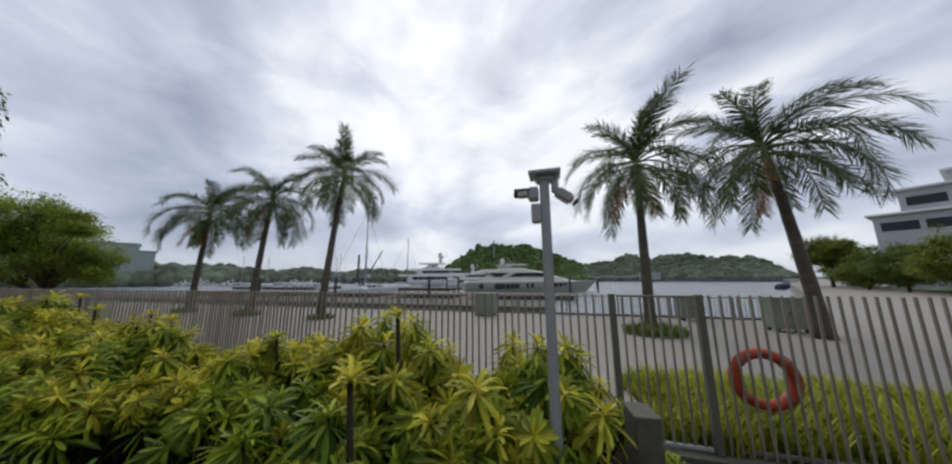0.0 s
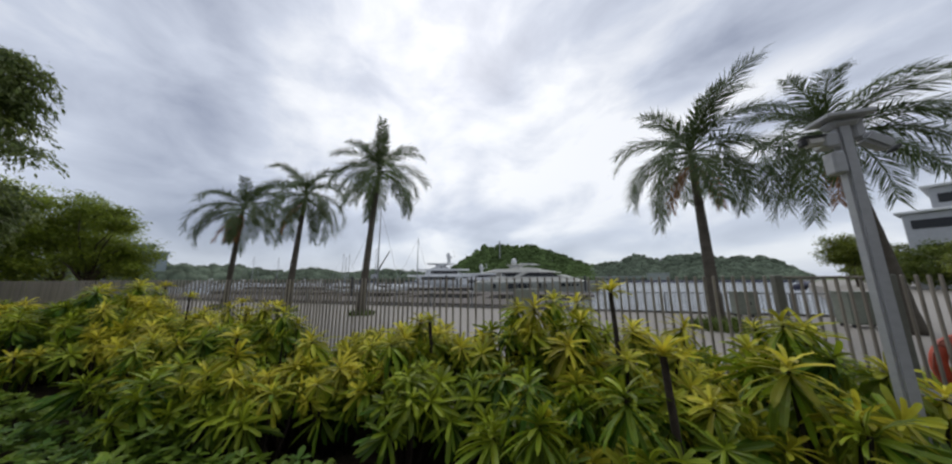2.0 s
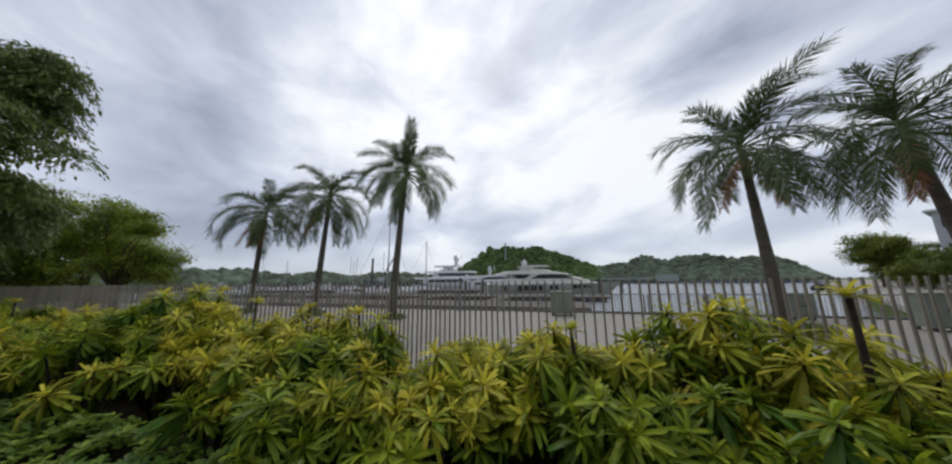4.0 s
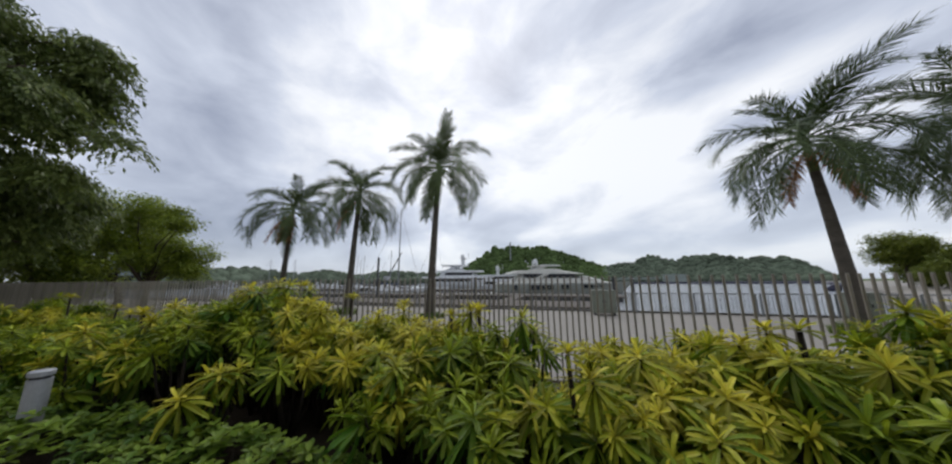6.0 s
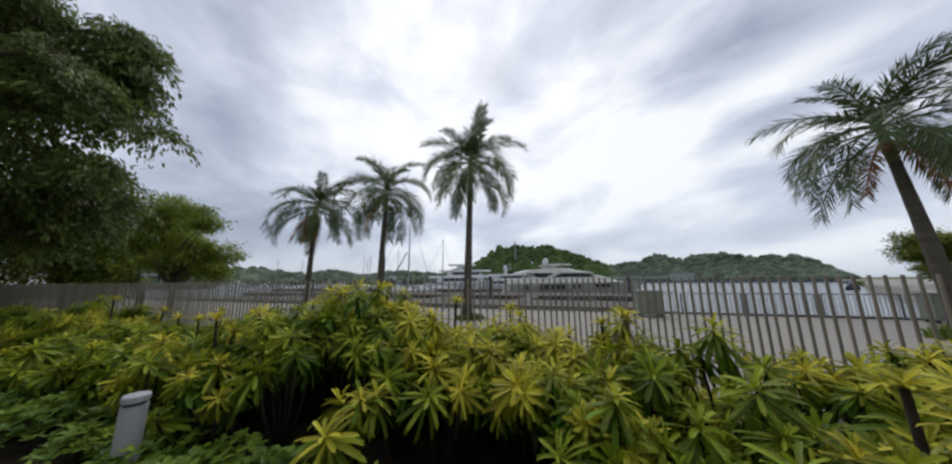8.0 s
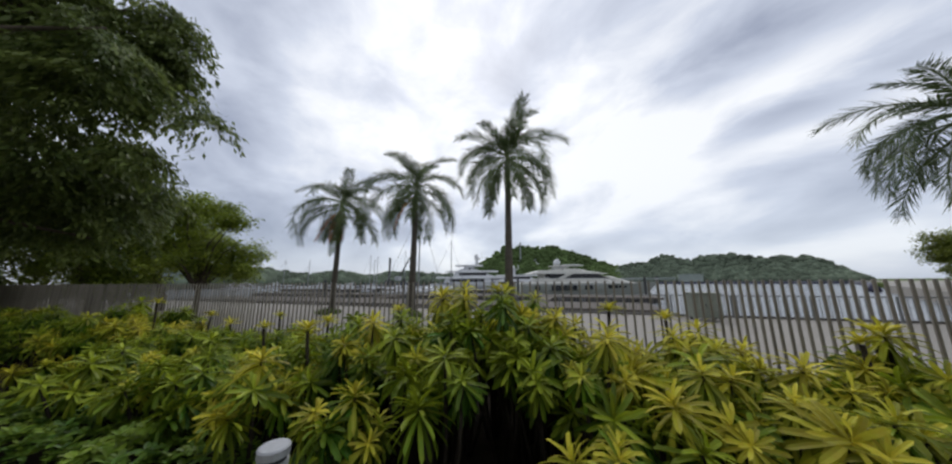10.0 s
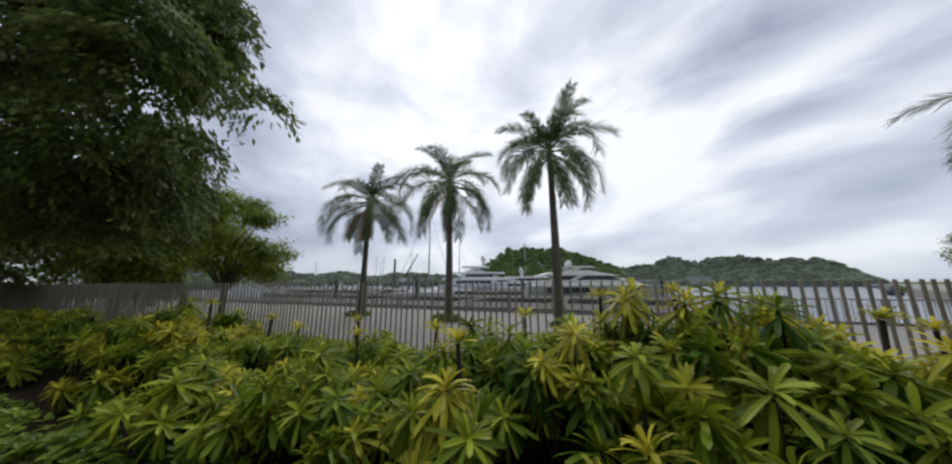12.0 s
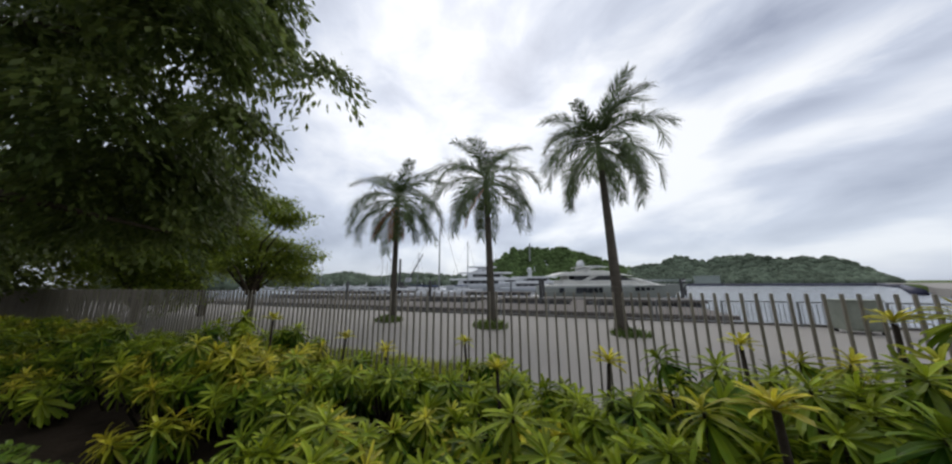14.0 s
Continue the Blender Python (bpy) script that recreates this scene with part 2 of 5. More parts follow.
def bm_mesh(name, bm, material, smooth=False):
    me = bpy.data.meshes.new(name)
    bmesh.ops.recalc_face_normals(bm, faces=bm.faces)
    bm.to_mesh(me)
    bm.free()
    me.materials.append(material)
    if smooth:
        me.polygons.foreach_set("use_smooth", [True] * len(me.polygons))
    return me


def box_bm(size, at=(0, 0, 0), bevel=0.0, segments=1, bm=None):
    bm = bm or bmesh.new()
    got = bmesh.ops.create_cube(bm, size=1.0)["verts"]
    for v in got:
        v.co = Vector((v.co.x * size[0] + at[0], v.co.y * size[1] + at[1], v.co.z * size[2] + at[2]))
    if bevel:
        edges = {e for v in got for e in v.link_edges}
        bmesh.ops.bevel(bm, geom=list(edges), offset=bevel, segments=segments, affect="EDGES", clamp_overlap=True)
    return bm


def lathe_bm(profile, seg=16, bm=None, at=(0, 0, 0)):
    """Turns (radius, z) pairs about z, closed at both ends."""
    bm = bm or bmesh.new()
    rings = []
    for r, z in profile:
        rings.append([bm.verts.new((at[0] + r * math.cos(2 * math.pi * i / seg), at[1] + r * math.sin(2 * math.pi * i / seg), at[2] + z)) for i in range(seg)])
    for a, b in zip(rings, rings[1:]):
        for i in range(seg):
            bm.faces.new((a[i], a[(i + 1) % seg], b[(i + 1) % seg], b[i]))
    bm.faces.new(rings[0][::-1])
    bm.faces.new(rings[-1])
    return bm


def tube(points, radii, seg=8):
    """Verts and faces of a closed tube along points."""
    verts, faces = [], []
    pts = [Vector(p) for p in points]
    side = Vector((1, 0, 0))
    for i, p in enumerate(pts):
        d = (pts[min(i + 1, len(pts) - 1)] - pts[max(i - 1, 0)]).normalized()
        a = d.cross(side)
        if a.length < 0.1:
            a = d.cross(Vector((0, 1, 0)))
        a.normalize()
        b = d.cross(a).normalized()
        for k in range(seg):
            w = 2 * math.pi * k / seg
            verts.append(p + (a * math.cos(w) + b * math.sin(w)) * radii[i])
    for i in range(len(pts) - 1):
        for k in range(seg):
            faces.append((i * seg + k, i * seg + (k + 1) % seg, (i + 1) * seg + (k + 1) % seg, (i + 1) * seg + k))
    faces.append(tuple(range(seg))[::-1])
    faces.append(tuple((len(pts) - 1) * seg + k for k in range(seg)))
    return verts, faces


def add(name, me, parent=None, label="", m=None):
    ob = new(name, me)
    if parent is not None:
        ob.parent = parent
    if m is not None:
        ob.matrix_local = m
    if label:
        tagged(ob, label)
    return ob


def part(name, bm, material, parent, label="", m=None, smooth=False):
    return add(name, bm_mesh(name, bm, material, smooth), parent, label, m)


def thing(name, label, category, at=(0, 0, 0), rz=0.0, group="", kind=""):
    ob = new(name)
    ob.matrix_world = pose(*at, 0, 0, rz)
    return tagged(ob, label, category, group, kind)


# ---------------------------------------------------------------- ground and water
WATER_Z = -1.6
FENCE_Y = 3.75
EDGE_Y = 13.9


def slab(name, pts, z0, z1, material, label, category=""):
    """A flat piece of ground with its own thickness, from its outline."""
    n = len(pts)
    verts = [(x, y, z1) for x, y in pts] + [(x, y, z0) for x, y in pts]
    faces = [tuple(range(n)), tuple(range(n, 2 * n))[::-1]] + [(i, n + i, n + (i + 1) % n, (i + 1) % n)[::-1] for i in range(n)]
    ob = add(name, mesh_of(name, verts, faces, material))
    return tagged(ob, label, category or name, kind="structure")


slab("ground", [(-900, -900), (900, -900), (900, 1400), (260, 400), (27.2, 40.5), (9.4, EDGE_Y), (-900, EDGE_Y)], -3.0, -0.22, M_GRASS, "open ground along the harbour, mown grass", "ground")
slab("water", [(-2600, EDGE_Y - 0.5), (14, EDGE_Y - 0.5), (900, 1150), (2600, 3200), (-2600, 3200)], WATER_Z - 0.5, WATER_Z, M_WATER, "calm harbour water mirroring the overcast sky", "water")
slab("pavement", [(-60, FENCE_Y + 0.12), (1.0, FENCE_Y + 0.12), (1.0, 5.75), (14, 5.75), (14, FENCE_Y + 0.12), (30.5, FENCE_Y + 0.12), (31.0, 25), (38, 52), (26.8, 40.2), (9.2, EDGE_Y - 0.04), (-60, EDGE_Y - 0.04)], -0.3, 0.0, M_PAVE, "wide waterfront promenade of pale washed paving", "pavement")
slab("footpath", [(-60, -2.2), (24, -2.2), (24, 0.55), (-60, 0.55)], -0.3, 0.0, M_PAVE, "plain paved footpath beside the planting bed", "pavement")
slab("planting_bed", [(-60, 0.7), (0.95, 0.7), (0.95, 3.62), (-60, 3.62)], -0.3, 0.02, M_SOIL, "dark soil of the planting bed along the fence", "ground")
slab("gate_path", [(0.98, 0.56), (24, 0.56), (24, 3.60), (0.98, 3.60)], -0.4, -0.17, M_ASPHALT, "paved strip leading to the gate", "pavement")
slab("fence_kerb", [(-60, FENCE_Y - 0.09), (0.62, FENCE_Y - 0.09), (0.62, FENCE_Y + 0.10), (-60, FENCE_Y + 0.10)], -0.3, 0.05, M_KERB, "pale concrete kerb under the fence", "kerb")
slab("gate_kerb", [(0.63, FENCE_Y - 0.12), (24, FENCE_Y - 0.12), (24, FENCE_Y + 0.10), (0.63, FENCE_Y + 0.10)], -0.4, -0.13, M_STONE, "olive-brown concrete kerb under the gate and fence", "kerb")
slab("bed_kerb", [(-60, 0.57), (0.96, 0.57), (0.96, 0.68), (-60, 0.68)], -0.3, 0.08, M_KERB, "concrete kerb of the planting bed", "kerb")
slab("seawall", [(-300, EDGE_Y - 0.02), (9.3, EDGE_Y - 0.02), (9.3, EDGE_Y + 0.35), (-300, EDGE_Y + 0.35)], -3.0, 0.06, M_SEAWALL, "weathered stone coping of the seawall", "wall")

# Added wall, never in view: cuts the skylight on the shrubs' near side.
M_BACK = mat("added_back_wall", (0.20, 0.20, 0.19), 0.85, vary=0.2, grain=8, patch=0.6)
slab("shade_wall_south", [(-60, -5.4), (30, -5.4), (30, -5.0), (-60, -5.0)], -0.3, 6.5, M_BACK, "unseen plain grey wall added behind the footpath to block skylight", "wall")

# ---------------------------------------------------------------- fence and gate
SLAT_TOP = 1.5


SPACING = [(-30, .12), (-16.5, .12), (-15.2, .092), (-14.3, .105), (-13.4, .12), (-12.6, .105), (-12.2, .1), (-11.7, .122), (-11.1, .115), (-10.7, .088), (-10.3, .095), (-9.9, .11), (-9.2, .125), (-8.8, .117),
           (-7.5, .105), (-6.6, .09), (-6, .068), (-5.4, .08), (-4.7, .08), (-4, .086), (-3.3, .112), (-2.9, .125), (-2.4, .11), (-1.4, .09), (.5, .095), (1.6, .092), (14, .1)]


def slat_places(x0, x1):
    """Slats stand closer and wider apart in slow waves along the fence."""
    x, out = x0, []
    while x < x1:
        out.append(x)
        x += float(np.interp(x, [p[0] for p in SPACING], [p[1] for p in SPACING]))
    return out


def slat_mesh(height=SLAT_TOP - 0.05):
    return bm_mesh("slat", box_bm((0.023, 0.027, height), (0, 0, height / 2 + 0.05), 0.004), M_SLAT)


def build_fence():
    slat = slat_mesh()
    lean = random.Random(4)
    tall = bm_mesh("slat", box_bm((0.019, 0.027, SLAT_TOP + 0.12), (0, 0, SLAT_TOP / 2 - 0.06), 0.004), M_SLAT)
    near = thing("fence", "tall fence of narrow grey slats on a concrete kerb", "fence", (0, FENCE_Y, 0))
    add("bottom_rail", bm_mesh("bottom_rail", box_bm((30.6, 0.03, 0.04), (-15.0 + 0.3, 0.043, 0.09), 0.005), M_SLAT), near)
    for x in slat_places(-29.8, 0.55):
        add("slat", slat, near, m=pose(x, lean.uniform(-0.004, 0.004), 0, 0, lean.uniform(-0.25, 0.25), 0))
    verts, faces = [], []
    for x in slat_places(-62.0, -29.9):
        k = len(verts)
        for z in (0.05, SLAT_TOP):
            verts += [(x - 0.011, -0.018, z), (x + 0.011, -0.018, z), (x + 0.011, 0.018, z), (x - 0.011, 0.018, z)]
        faces += [(k, k + 1, k + 5, k + 4), (k + 1, k + 2, k + 6, k + 5), (k + 2, k + 3, k + 7, k + 6), (k + 3, k, k + 4, k + 7), (k + 4, k + 5, k + 6, k + 7)]
    tagged(add("far_slats", mesh_of("far_slats", verts, faces, M_SLAT), near), kind="stuff")
    post = bm_mesh("post", box_bm((0.07, 0.085, SLAT_TOP + 0.13), (0, 0, SLAT_TOP / 2 - 0.06), 0.006), M_POST)
    for x in (0.65,):
        add("post", post, near, m=pose(x, 0.085 if x < 0 else 0, 0))
    right = thing("fence", "tall fence of narrow grey slats with a lifebuoy hung on it", "fence", (0, FENCE_Y, 0))
    add("bottom_rail", bm_mesh("bottom_rail", box_bm((12.0, 0.03, 0.04), (7.7, 0.043, -0.08), 0.005), M_SLAT), right)
    for x in slat_places(1.66, 13.6):
        add("slat", tall, right, m=pose(x, lean.uniform(-0.004, 0.004), 0, 0, lean.uniform(-0.25, 0.25), 0))
    for x in (1.55,):
        add("post", post, right, m=pose(x, 0.085 if x > 2 else 0, 0))
    gate = thing("metal_gate", "closed slatted grey gate between two posts", "gate", (0, FENCE_Y, 0))
    part("top_rail", box_bm((0.80, 0.035, 0.025), (1.10, 0, SLAT_TOP - 0.02), 0.004), M_SLAT, gate)
    part("bottom_rail", box_bm((0.80, 0.035, 0.035), (1.10, 0, -0.085), 0.004), M_POLE, gate, "pale metal bottom rail")
    short = bm_mesh("slat", box_bm((0.020, 0.03, 1.54), (0, 0, 0.70), 0.004), M_SLAT)
    for i in range(8):
        add("slat", short, gate, m=pose(0.765 + 0.096 * i, 0, 0))


build_fence()

# ---------------------------------------------------------------- shrubs of the planting bed
HEDGE = [(-24, .95), (-19, .98), (-15.2, 1.2), (-14.6, .95), (-13.5, .80), (-12.8, .82), (-12.2, 1.0), (-11.6, .84), (-11, .98), (-10.2, 1.08), (-9.7, 1.16), (-9.3, 1.36), (-8.4, 1.44),
         (-7.9, 1.22), (-7, 1.2), (-6, 1.12), (-5.6, 1.12), (-5.3, .95), (-5.05, .62), (-4.45, .62), (-4.2, .97), (-3.6, .97), (-3.1, 1.15), (-2.6, 1.0), (-2.2, 1.15), (-1.6, 1.2), (-1.35, 1.0), (-.9, .9), (-.5, 1.1), (0, 1.3), (.25, 1.22), (.5, .9)]


def hedge_top(x):
    return float(np.interp(x, [p[0] for p in HEDGE], [p[1] for p in HEDGE]))


def rosette_mesh(seed, leaves=24, length=0.27, width=0.042, droop=1.0, material=None, young=False):
    """A whorl of long narrow leaves that arch out and down round the tip of a stem."""
    rg = random.Random(seed)
    verts, faces, ages = [], [], []
    for i in range(leaves):
        f = i / (leaves - 1) * (0.3 if young else 1.0)
        az = i * 2.39996 + rg.uniform(-0.25, 0.25)
        el = math.radians(58 - 118 * f ** 0.75 + rg.uniform(-12, 12))
        ln = length * (0.55 + 0.5 * min(1.0, f * 1.7)) * rg.uniform(0.82, 1.12)
        wd = width * rg.uniform(0.8, 1.2) * (0.75 + 0.3 * f)
        fall = droop * rg.uniform(0.5, 1.2) * (1.0 - 0.35 * f)
        out = Vector((math.cos(az), math.sin(az), 0))
        across = Vector((-math.sin(az), math.cos(az), 0))
        p = Vector((0, 0, 0.03 - 0.09 * f))
        base = len(verts)
        prof = (0.40, 0.80, 1.0, 0.88, 0.0)
        twist = rg.uniform(-0.35, 0.35)
        for k, w in enumerate(prof):
            ang = el - fall * 0.95 * (k / 4) ** 1.4
            d = out * math.cos(ang) + Vector((0, 0, math.sin(ang)))
            nrm = -out * math.sin(ang) + Vector((0, 0, math.cos(ang)))
            side = (across * math.cos(twist) + nrm * math.sin(twist)) * (wd * 0.5 * w)
            lift = nrm * (wd * 0.16 * w)
            if k < 4:
                verts += [p - side + lift, p.copy(), p + side + lift]
            else:
                verts.append(p.copy())
            p = p + d * (ln * (0.28 if k < 3 else 0.13))
        n = 3
        for k in range(3):
            a = base + k * n
            faces += [(a, a + 1, a + 4, a + 3), (a + 1, a + 2, a + 5, a + 4)]
        a = base + 9
        faces += [(a, a + 1, base + 12), (a + 1, a + 2, base + 12)]
        ages += [min(1.0, 0.05 + f * 1.0 + rg.uniform(-0.15, 0.15))] * 13
    return mesh_of("rosette", verts, faces, material or M_ROSETTE, ages=ages)


def leaf_piece(seed, ln, wd):
    """One leaf along x that arches down to its tip."""
    rg = random.Random(seed)
    verts, faces, p = [], [], Vector((0, 0, 0))
    fall = rg.uniform(1.0, 1.7)
    for k, w in enumerate((0.40, 0.80, 1.0, 0.88, 0.0)):
        ang = -fall * (k / 4) ** 1.4
        n = Vector((-math.sin(ang), 0, math.cos(ang)))
        side = Vector((0, wd * 0.5 * w, 0))
        verts += [p - side + n * wd * 0.16 * w, p.copy(), p + side + n * wd * 0.16 * w] if k < 4 else [p.copy()]
        p = p + Vector((math.cos(ang), 0, math.sin(ang))) * ln * (0.28 if k < 3 else 0.13)
    for k in range(3):
        a = k * 3
        faces += [(a, a + 1, a + 4, a + 3), (a + 1, a + 2, a + 5, a + 4)]
    faces += [(9, 10, 12), (10, 11, 12)]
    return mesh_of("leaf", verts, faces, M_ROSETTE, ages=[rg.uniform(0.3, 0.9)] * 13)


# shrubs by their topmost whorl: golden ones, green ones and bare stalks with one tuft
GOLDEN = [(-3.10, 2.47, 1.04), (-0.52, 1.80, 0.99), (-0.86, 1.86, 0.74), (-0.50, 3.20, 0.98), (-5.00, 2.47, 1.07), (-3.20, 2.10, 0.90), (-1.64, 2.05, 0.99), (-1.92, 2.44, 1.22),
          (-4.43, 1.62, 0.83), (-0.17, 2.38, 1.15), (-1.53, 2.27, 1.12), (-4.82, 1.65, 0.62), (-5.85, 1.59, 0.78), (-7.15, 1.80, 0.78), (-5.62, 2.67, 1.11), (-4.07, 2.05, 0.88),
          (-6.64, 2.88, 1.05), (-9.10, 1.37, 0.75), (-10.10, 1.39, 0.88), (-8.66, 2.25, 1.34), (-7.43, 2.30, 1.09), (-10.50, 2.12, 0.90), (-9.00, 2.45, 1.34), (-8.90, 2.80, 1.40), (-8.35, 2.55, 1.38), (-1.75, 2.60, 1.27), (-2.12, 2.72, 1.20), (-1.52, 2.80, 1.24)]
GREEN = [(-1.38, 1.51, 0.87), (-1.88, 1.52, 0.87), (-2.81, 1.77, 0.75), (-6.86, 2.28, 0.91), (-5.41, 1.75, 0.63), (-8.24, 2.09, 1.32), (-11.00, 1.46, 0.68), (-8.55, 1.61, 0.99),
         (-12.68, 1.51, 0.74), (-11.52, 1.76, 0.87), (-11.09, 2.32, 0.66), (-9.95, 2.28, 1.03), (-9.07, 1.74, 1.06), (-9.45, 2.36, 1.11), (-11.73, 1.45, 0.68), (-12.45, 1.23, 0.69), (-5.02, 1.95, 0.80), (-5.15, 1.42, 0.60), (-4.25, 1.50, 0.66)]
STALKS = [(-1.31, 2.13, 1.37), (-1.20, 1.46, 1.09), (-2.95, 2.39, 1.06), (-5.57, 2.82, 1.08), (-4.57, 1.69, 0.95), (-10.27, 1.92, 1.01)]


def build_shrubs():
    rg = random.Random(11)
    meshes = [rosette_mesh(i, leaves=rg.randint(34, 44), length=rg.uniform(0.21, 0.29), width=rg.uniform(0.031, 0.040), droop=rg.uniform(1.0, 1.6)) for i in range(14)]
    greens = [rosette_mesh(40 + i, leaves=rg.randint(30, 40), length=rg.uniform(0.22, 0.31), width=rg.uniform(0.034, 0.043), droop=rg.uniform(1.0, 1.6), material=M_ROSETTE_GREEN) for i in range(8)]
    hearts = [rosette_mesh(80 + i, leaves=9, length=0.17, width=0.034, droop=0.5, young=True) for i in range(4)]
    caps = [rosette_mesh(200 + i, leaves=24, length=rg.uniform(0.21, 0.25), width=0.036, droop=1.1, young=True) for i in range(4)]
    single = [leaf_piece(120 + i, rg.uniform(0.20, 0.28), rg.uniform(0.034, 0.044)) for i in range(10)]
    whole = 0
    x = 0.35
    labels = ("bushy shrub with whorls of narrow yellow-green leaves on dark stems", "tall shrub with arching whorls of golden-green leaves", "low spreading shrub with drooping yellow-green leaf whorls")
    while x > -27:
        step = 0.42 if x > -16 else 0.7
        for row, y in enumerate((1.50, 2.0, 2.55, 3.1)):
            sx, sy = x + rg.uniform(-0.16, 0.16), y + rg.uniform(-0.16, 0.16)
            top = hedge_top(sx)
            if row == 0:
                h = min(0.88, top * 0.70) * rg.uniform(0.82, 1.10)
            elif row == 1:
                h = top * (rg.uniform(0.72, 0.90) if top < 1.2 else rg.uniform(0.84, 0.96))
            elif row == 2:
                h = top * (rg.uniform(0.78, 1.0) if top < 1.2 else rg.uniform(0.88, 1.04))
            else:
                h = top * rg.uniform(0.62, 0.92) - 0.03
            gap = noise.noise(Vector((sx * 1.3, sy * 1.1, 9.0)))
            h = h * (0.95 + 0.28 * gap) - (0.03 if row == 0 else 0.09)
            if (row < 2 and gap < -0.45) or (row == 0 and rg.random() < 0.45):
                continue
            if sx > (0.12 if row < 2 else 0.34) or (row == 0 and -3.4 < sx < -2.1):
                continue
            if row == 0 and (sx > 0.0 or -9.6 < sx < -5.4 or sx < -13.4):
                h *= 0.85 if sx > -13.4 else 0.7
            near = [q for q in GOLDEN + GREEN + STALKS if (q[0] - sx) ** 2 + (q[1] - sy) ** 2 < 0.24 ** 2]
            if near:
                h = min(h, min(q[2] for q in near) - 0.22)
                if h < 0.3:
                    continue
            bush = thing("shrub", labels[1] if h > 1.1 else labels[0] if h > 0.72 else labels[2], "shrub", (sx, sy, 0.02), 0, "shrubs of the planting bed")
            tone = noise.noise(Vector((sx * 0.9, sy * 0.9, 5.0))) + rg.uniform(-0.25, 0.25)
            pick = greens if tone > (0.38 if sx > -2.6 else 0.16 if sx > -7.8 else -0.05 if sx > -12.5 else -0.22) else meshes
            n = (5 if row == 0 else 9) if x > -15.5 else 6
            for i in range(n):
                az = i * 2.4 + rg.uniform(-0.4, 0.4)
                rr = (0.05 if i == 0 else rg.uniform(0.14, 0.34))
                tip = Vector((rr * math.cos(az), rr * math.sin(az), h * (1.0 if i == 0 else rg.uniform(0.7 if row == 0 else 0.56, 0.98))))
                v, f = tube([(0.25 * tip.x, 0.25 * tip.y, -0.02), (0.7 * tip.x, 0.7 * tip.y, tip.z * 0.5), tuple(tip)], [0.016, 0.013, 0.010], 5)
                add("stem", mesh_of("stem", v, f, M_STEM, True), bush)
                s = rg.uniform(0.68, 1.04)
                lean = pose(0, 0, 0, rg.uniform(-14, 14) - 40 * tip.y / 0.3 + 10, rg.uniform(-14, 14) + 38 * tip.x / 0.3, 0) @ pose(0, 0, 0, 0, 0, rg.uniform(0, 360))
                at = Matrix.Translation(tip) @ lean @ Matrix.Scale(s, 4)
                if i == 0 and row == 0 and sx > -13.0 and whole < 62:
                    whole += 1
                    heart = add("rosette", hearts[rg.randrange(len(hearts))], bush, m=at)
                    for k in range(24):
                        add("leaf", single[rg.randrange(len(single))], heart, m=pose(0, 0, -0.004 * k, 0, -(46 - 4.6 * k + rg.uniform(-8, 8)), k * 137.5 + rg.uniform(-14, 14)))
                    continue
                own = greens if tip.z < 0.72 * h and rg.random() < 0.75 else pick
                add("rosette", own[rg.randrange(len(own))], bush, m=at)
        x -= step * rg.uniform(0.85, 1.15)
    # low green plants against the block at the bed's end
    for sx, sy, h in ((0.74, 2.28, 0.36), (0.70, 2.02, 0.28), (0.80, 2.66, 0.32)):
        plant = thing("shrub", "low fresh green shrub beside the concrete block", "shrub", (sx, sy, 0.02), 0, "shrubs of the planting bed")
        for i in range(3):
            tip = Vector((rg.uniform(-0.1, 0.1), rg.uniform(-0.1, 0.1), h * rg.uniform(0.7, 1.0)))
            v, f = tube([(0.3 * tip.x, 0.3 * tip.y, -0.02), (0.7 * tip.x, 0.7 * tip.y, tip.z * 0.5), tuple(tip)], [0.014, 0.012, 0.009], 5)
            add("stem", mesh_of("stem", v, f, M_STEM, True), plant)
            add("rosette", greens[rg.randrange(len(greens))], plant, m=Matrix.Translation(tip) @ pose(0, 0, 0, rg.uniform(-20, 20), rg.uniform(-20, 20), rg.uniform(0, 360)) @ Matrix.Scale(0.7, 4))
    for places, pick in ((GOLDEN, meshes), (GREEN, greens)):
        for px_, py_, pz_ in places:
            bush = thing("shrub", labels[1] if pz_ > 1.1 else labels[0] if pick is meshes else "leafy shrub with broad whorls of fresh green leaves", "shrub", (px_, py_, 0.02), 0, "shrubs of the planting bed")
            for i in range(6):
                az = i * 2.4 + rg.uniform(-0.4, 0.4)
                rr = 0.0 if i == 0 else rg.uniform(0.16, 0.30)
                tip = Vector((rr * math.cos(az), rr * math.sin(az), (pz_ - 0.03) * (1.0 if i == 0 else rg.uniform(0.62, 0.88))))
                v, f = tube([(0.2 * tip.x, 0.2 * tip.y, -0.02), (0.7 * tip.x + 0.02, 0.7 * tip.y, tip.z * 0.5), tuple(tip)], [0.017, 0.014, 0.010], 5)
                add("stem", mesh_of("stem", v, f, M_STEM, True), bush)
                lean = pose(0, 0, 0, rg.uniform(-10, 10) - 40 * tip.y / 0.3 + 12, rg.uniform(-10, 10) + 38 * tip.x / 0.3, rg.uniform(0, 360))
                own = greens if i and rg.random() < 0.5 else pick
                add("rosette", own[rg.randrange(len(own))], bush, m=Matrix.Translation(tip) @ lean @ Matrix.Scale(rg.uniform(0.95, 1.1) if i == 0 else rg.uniform(0.7, 0.95), 4))
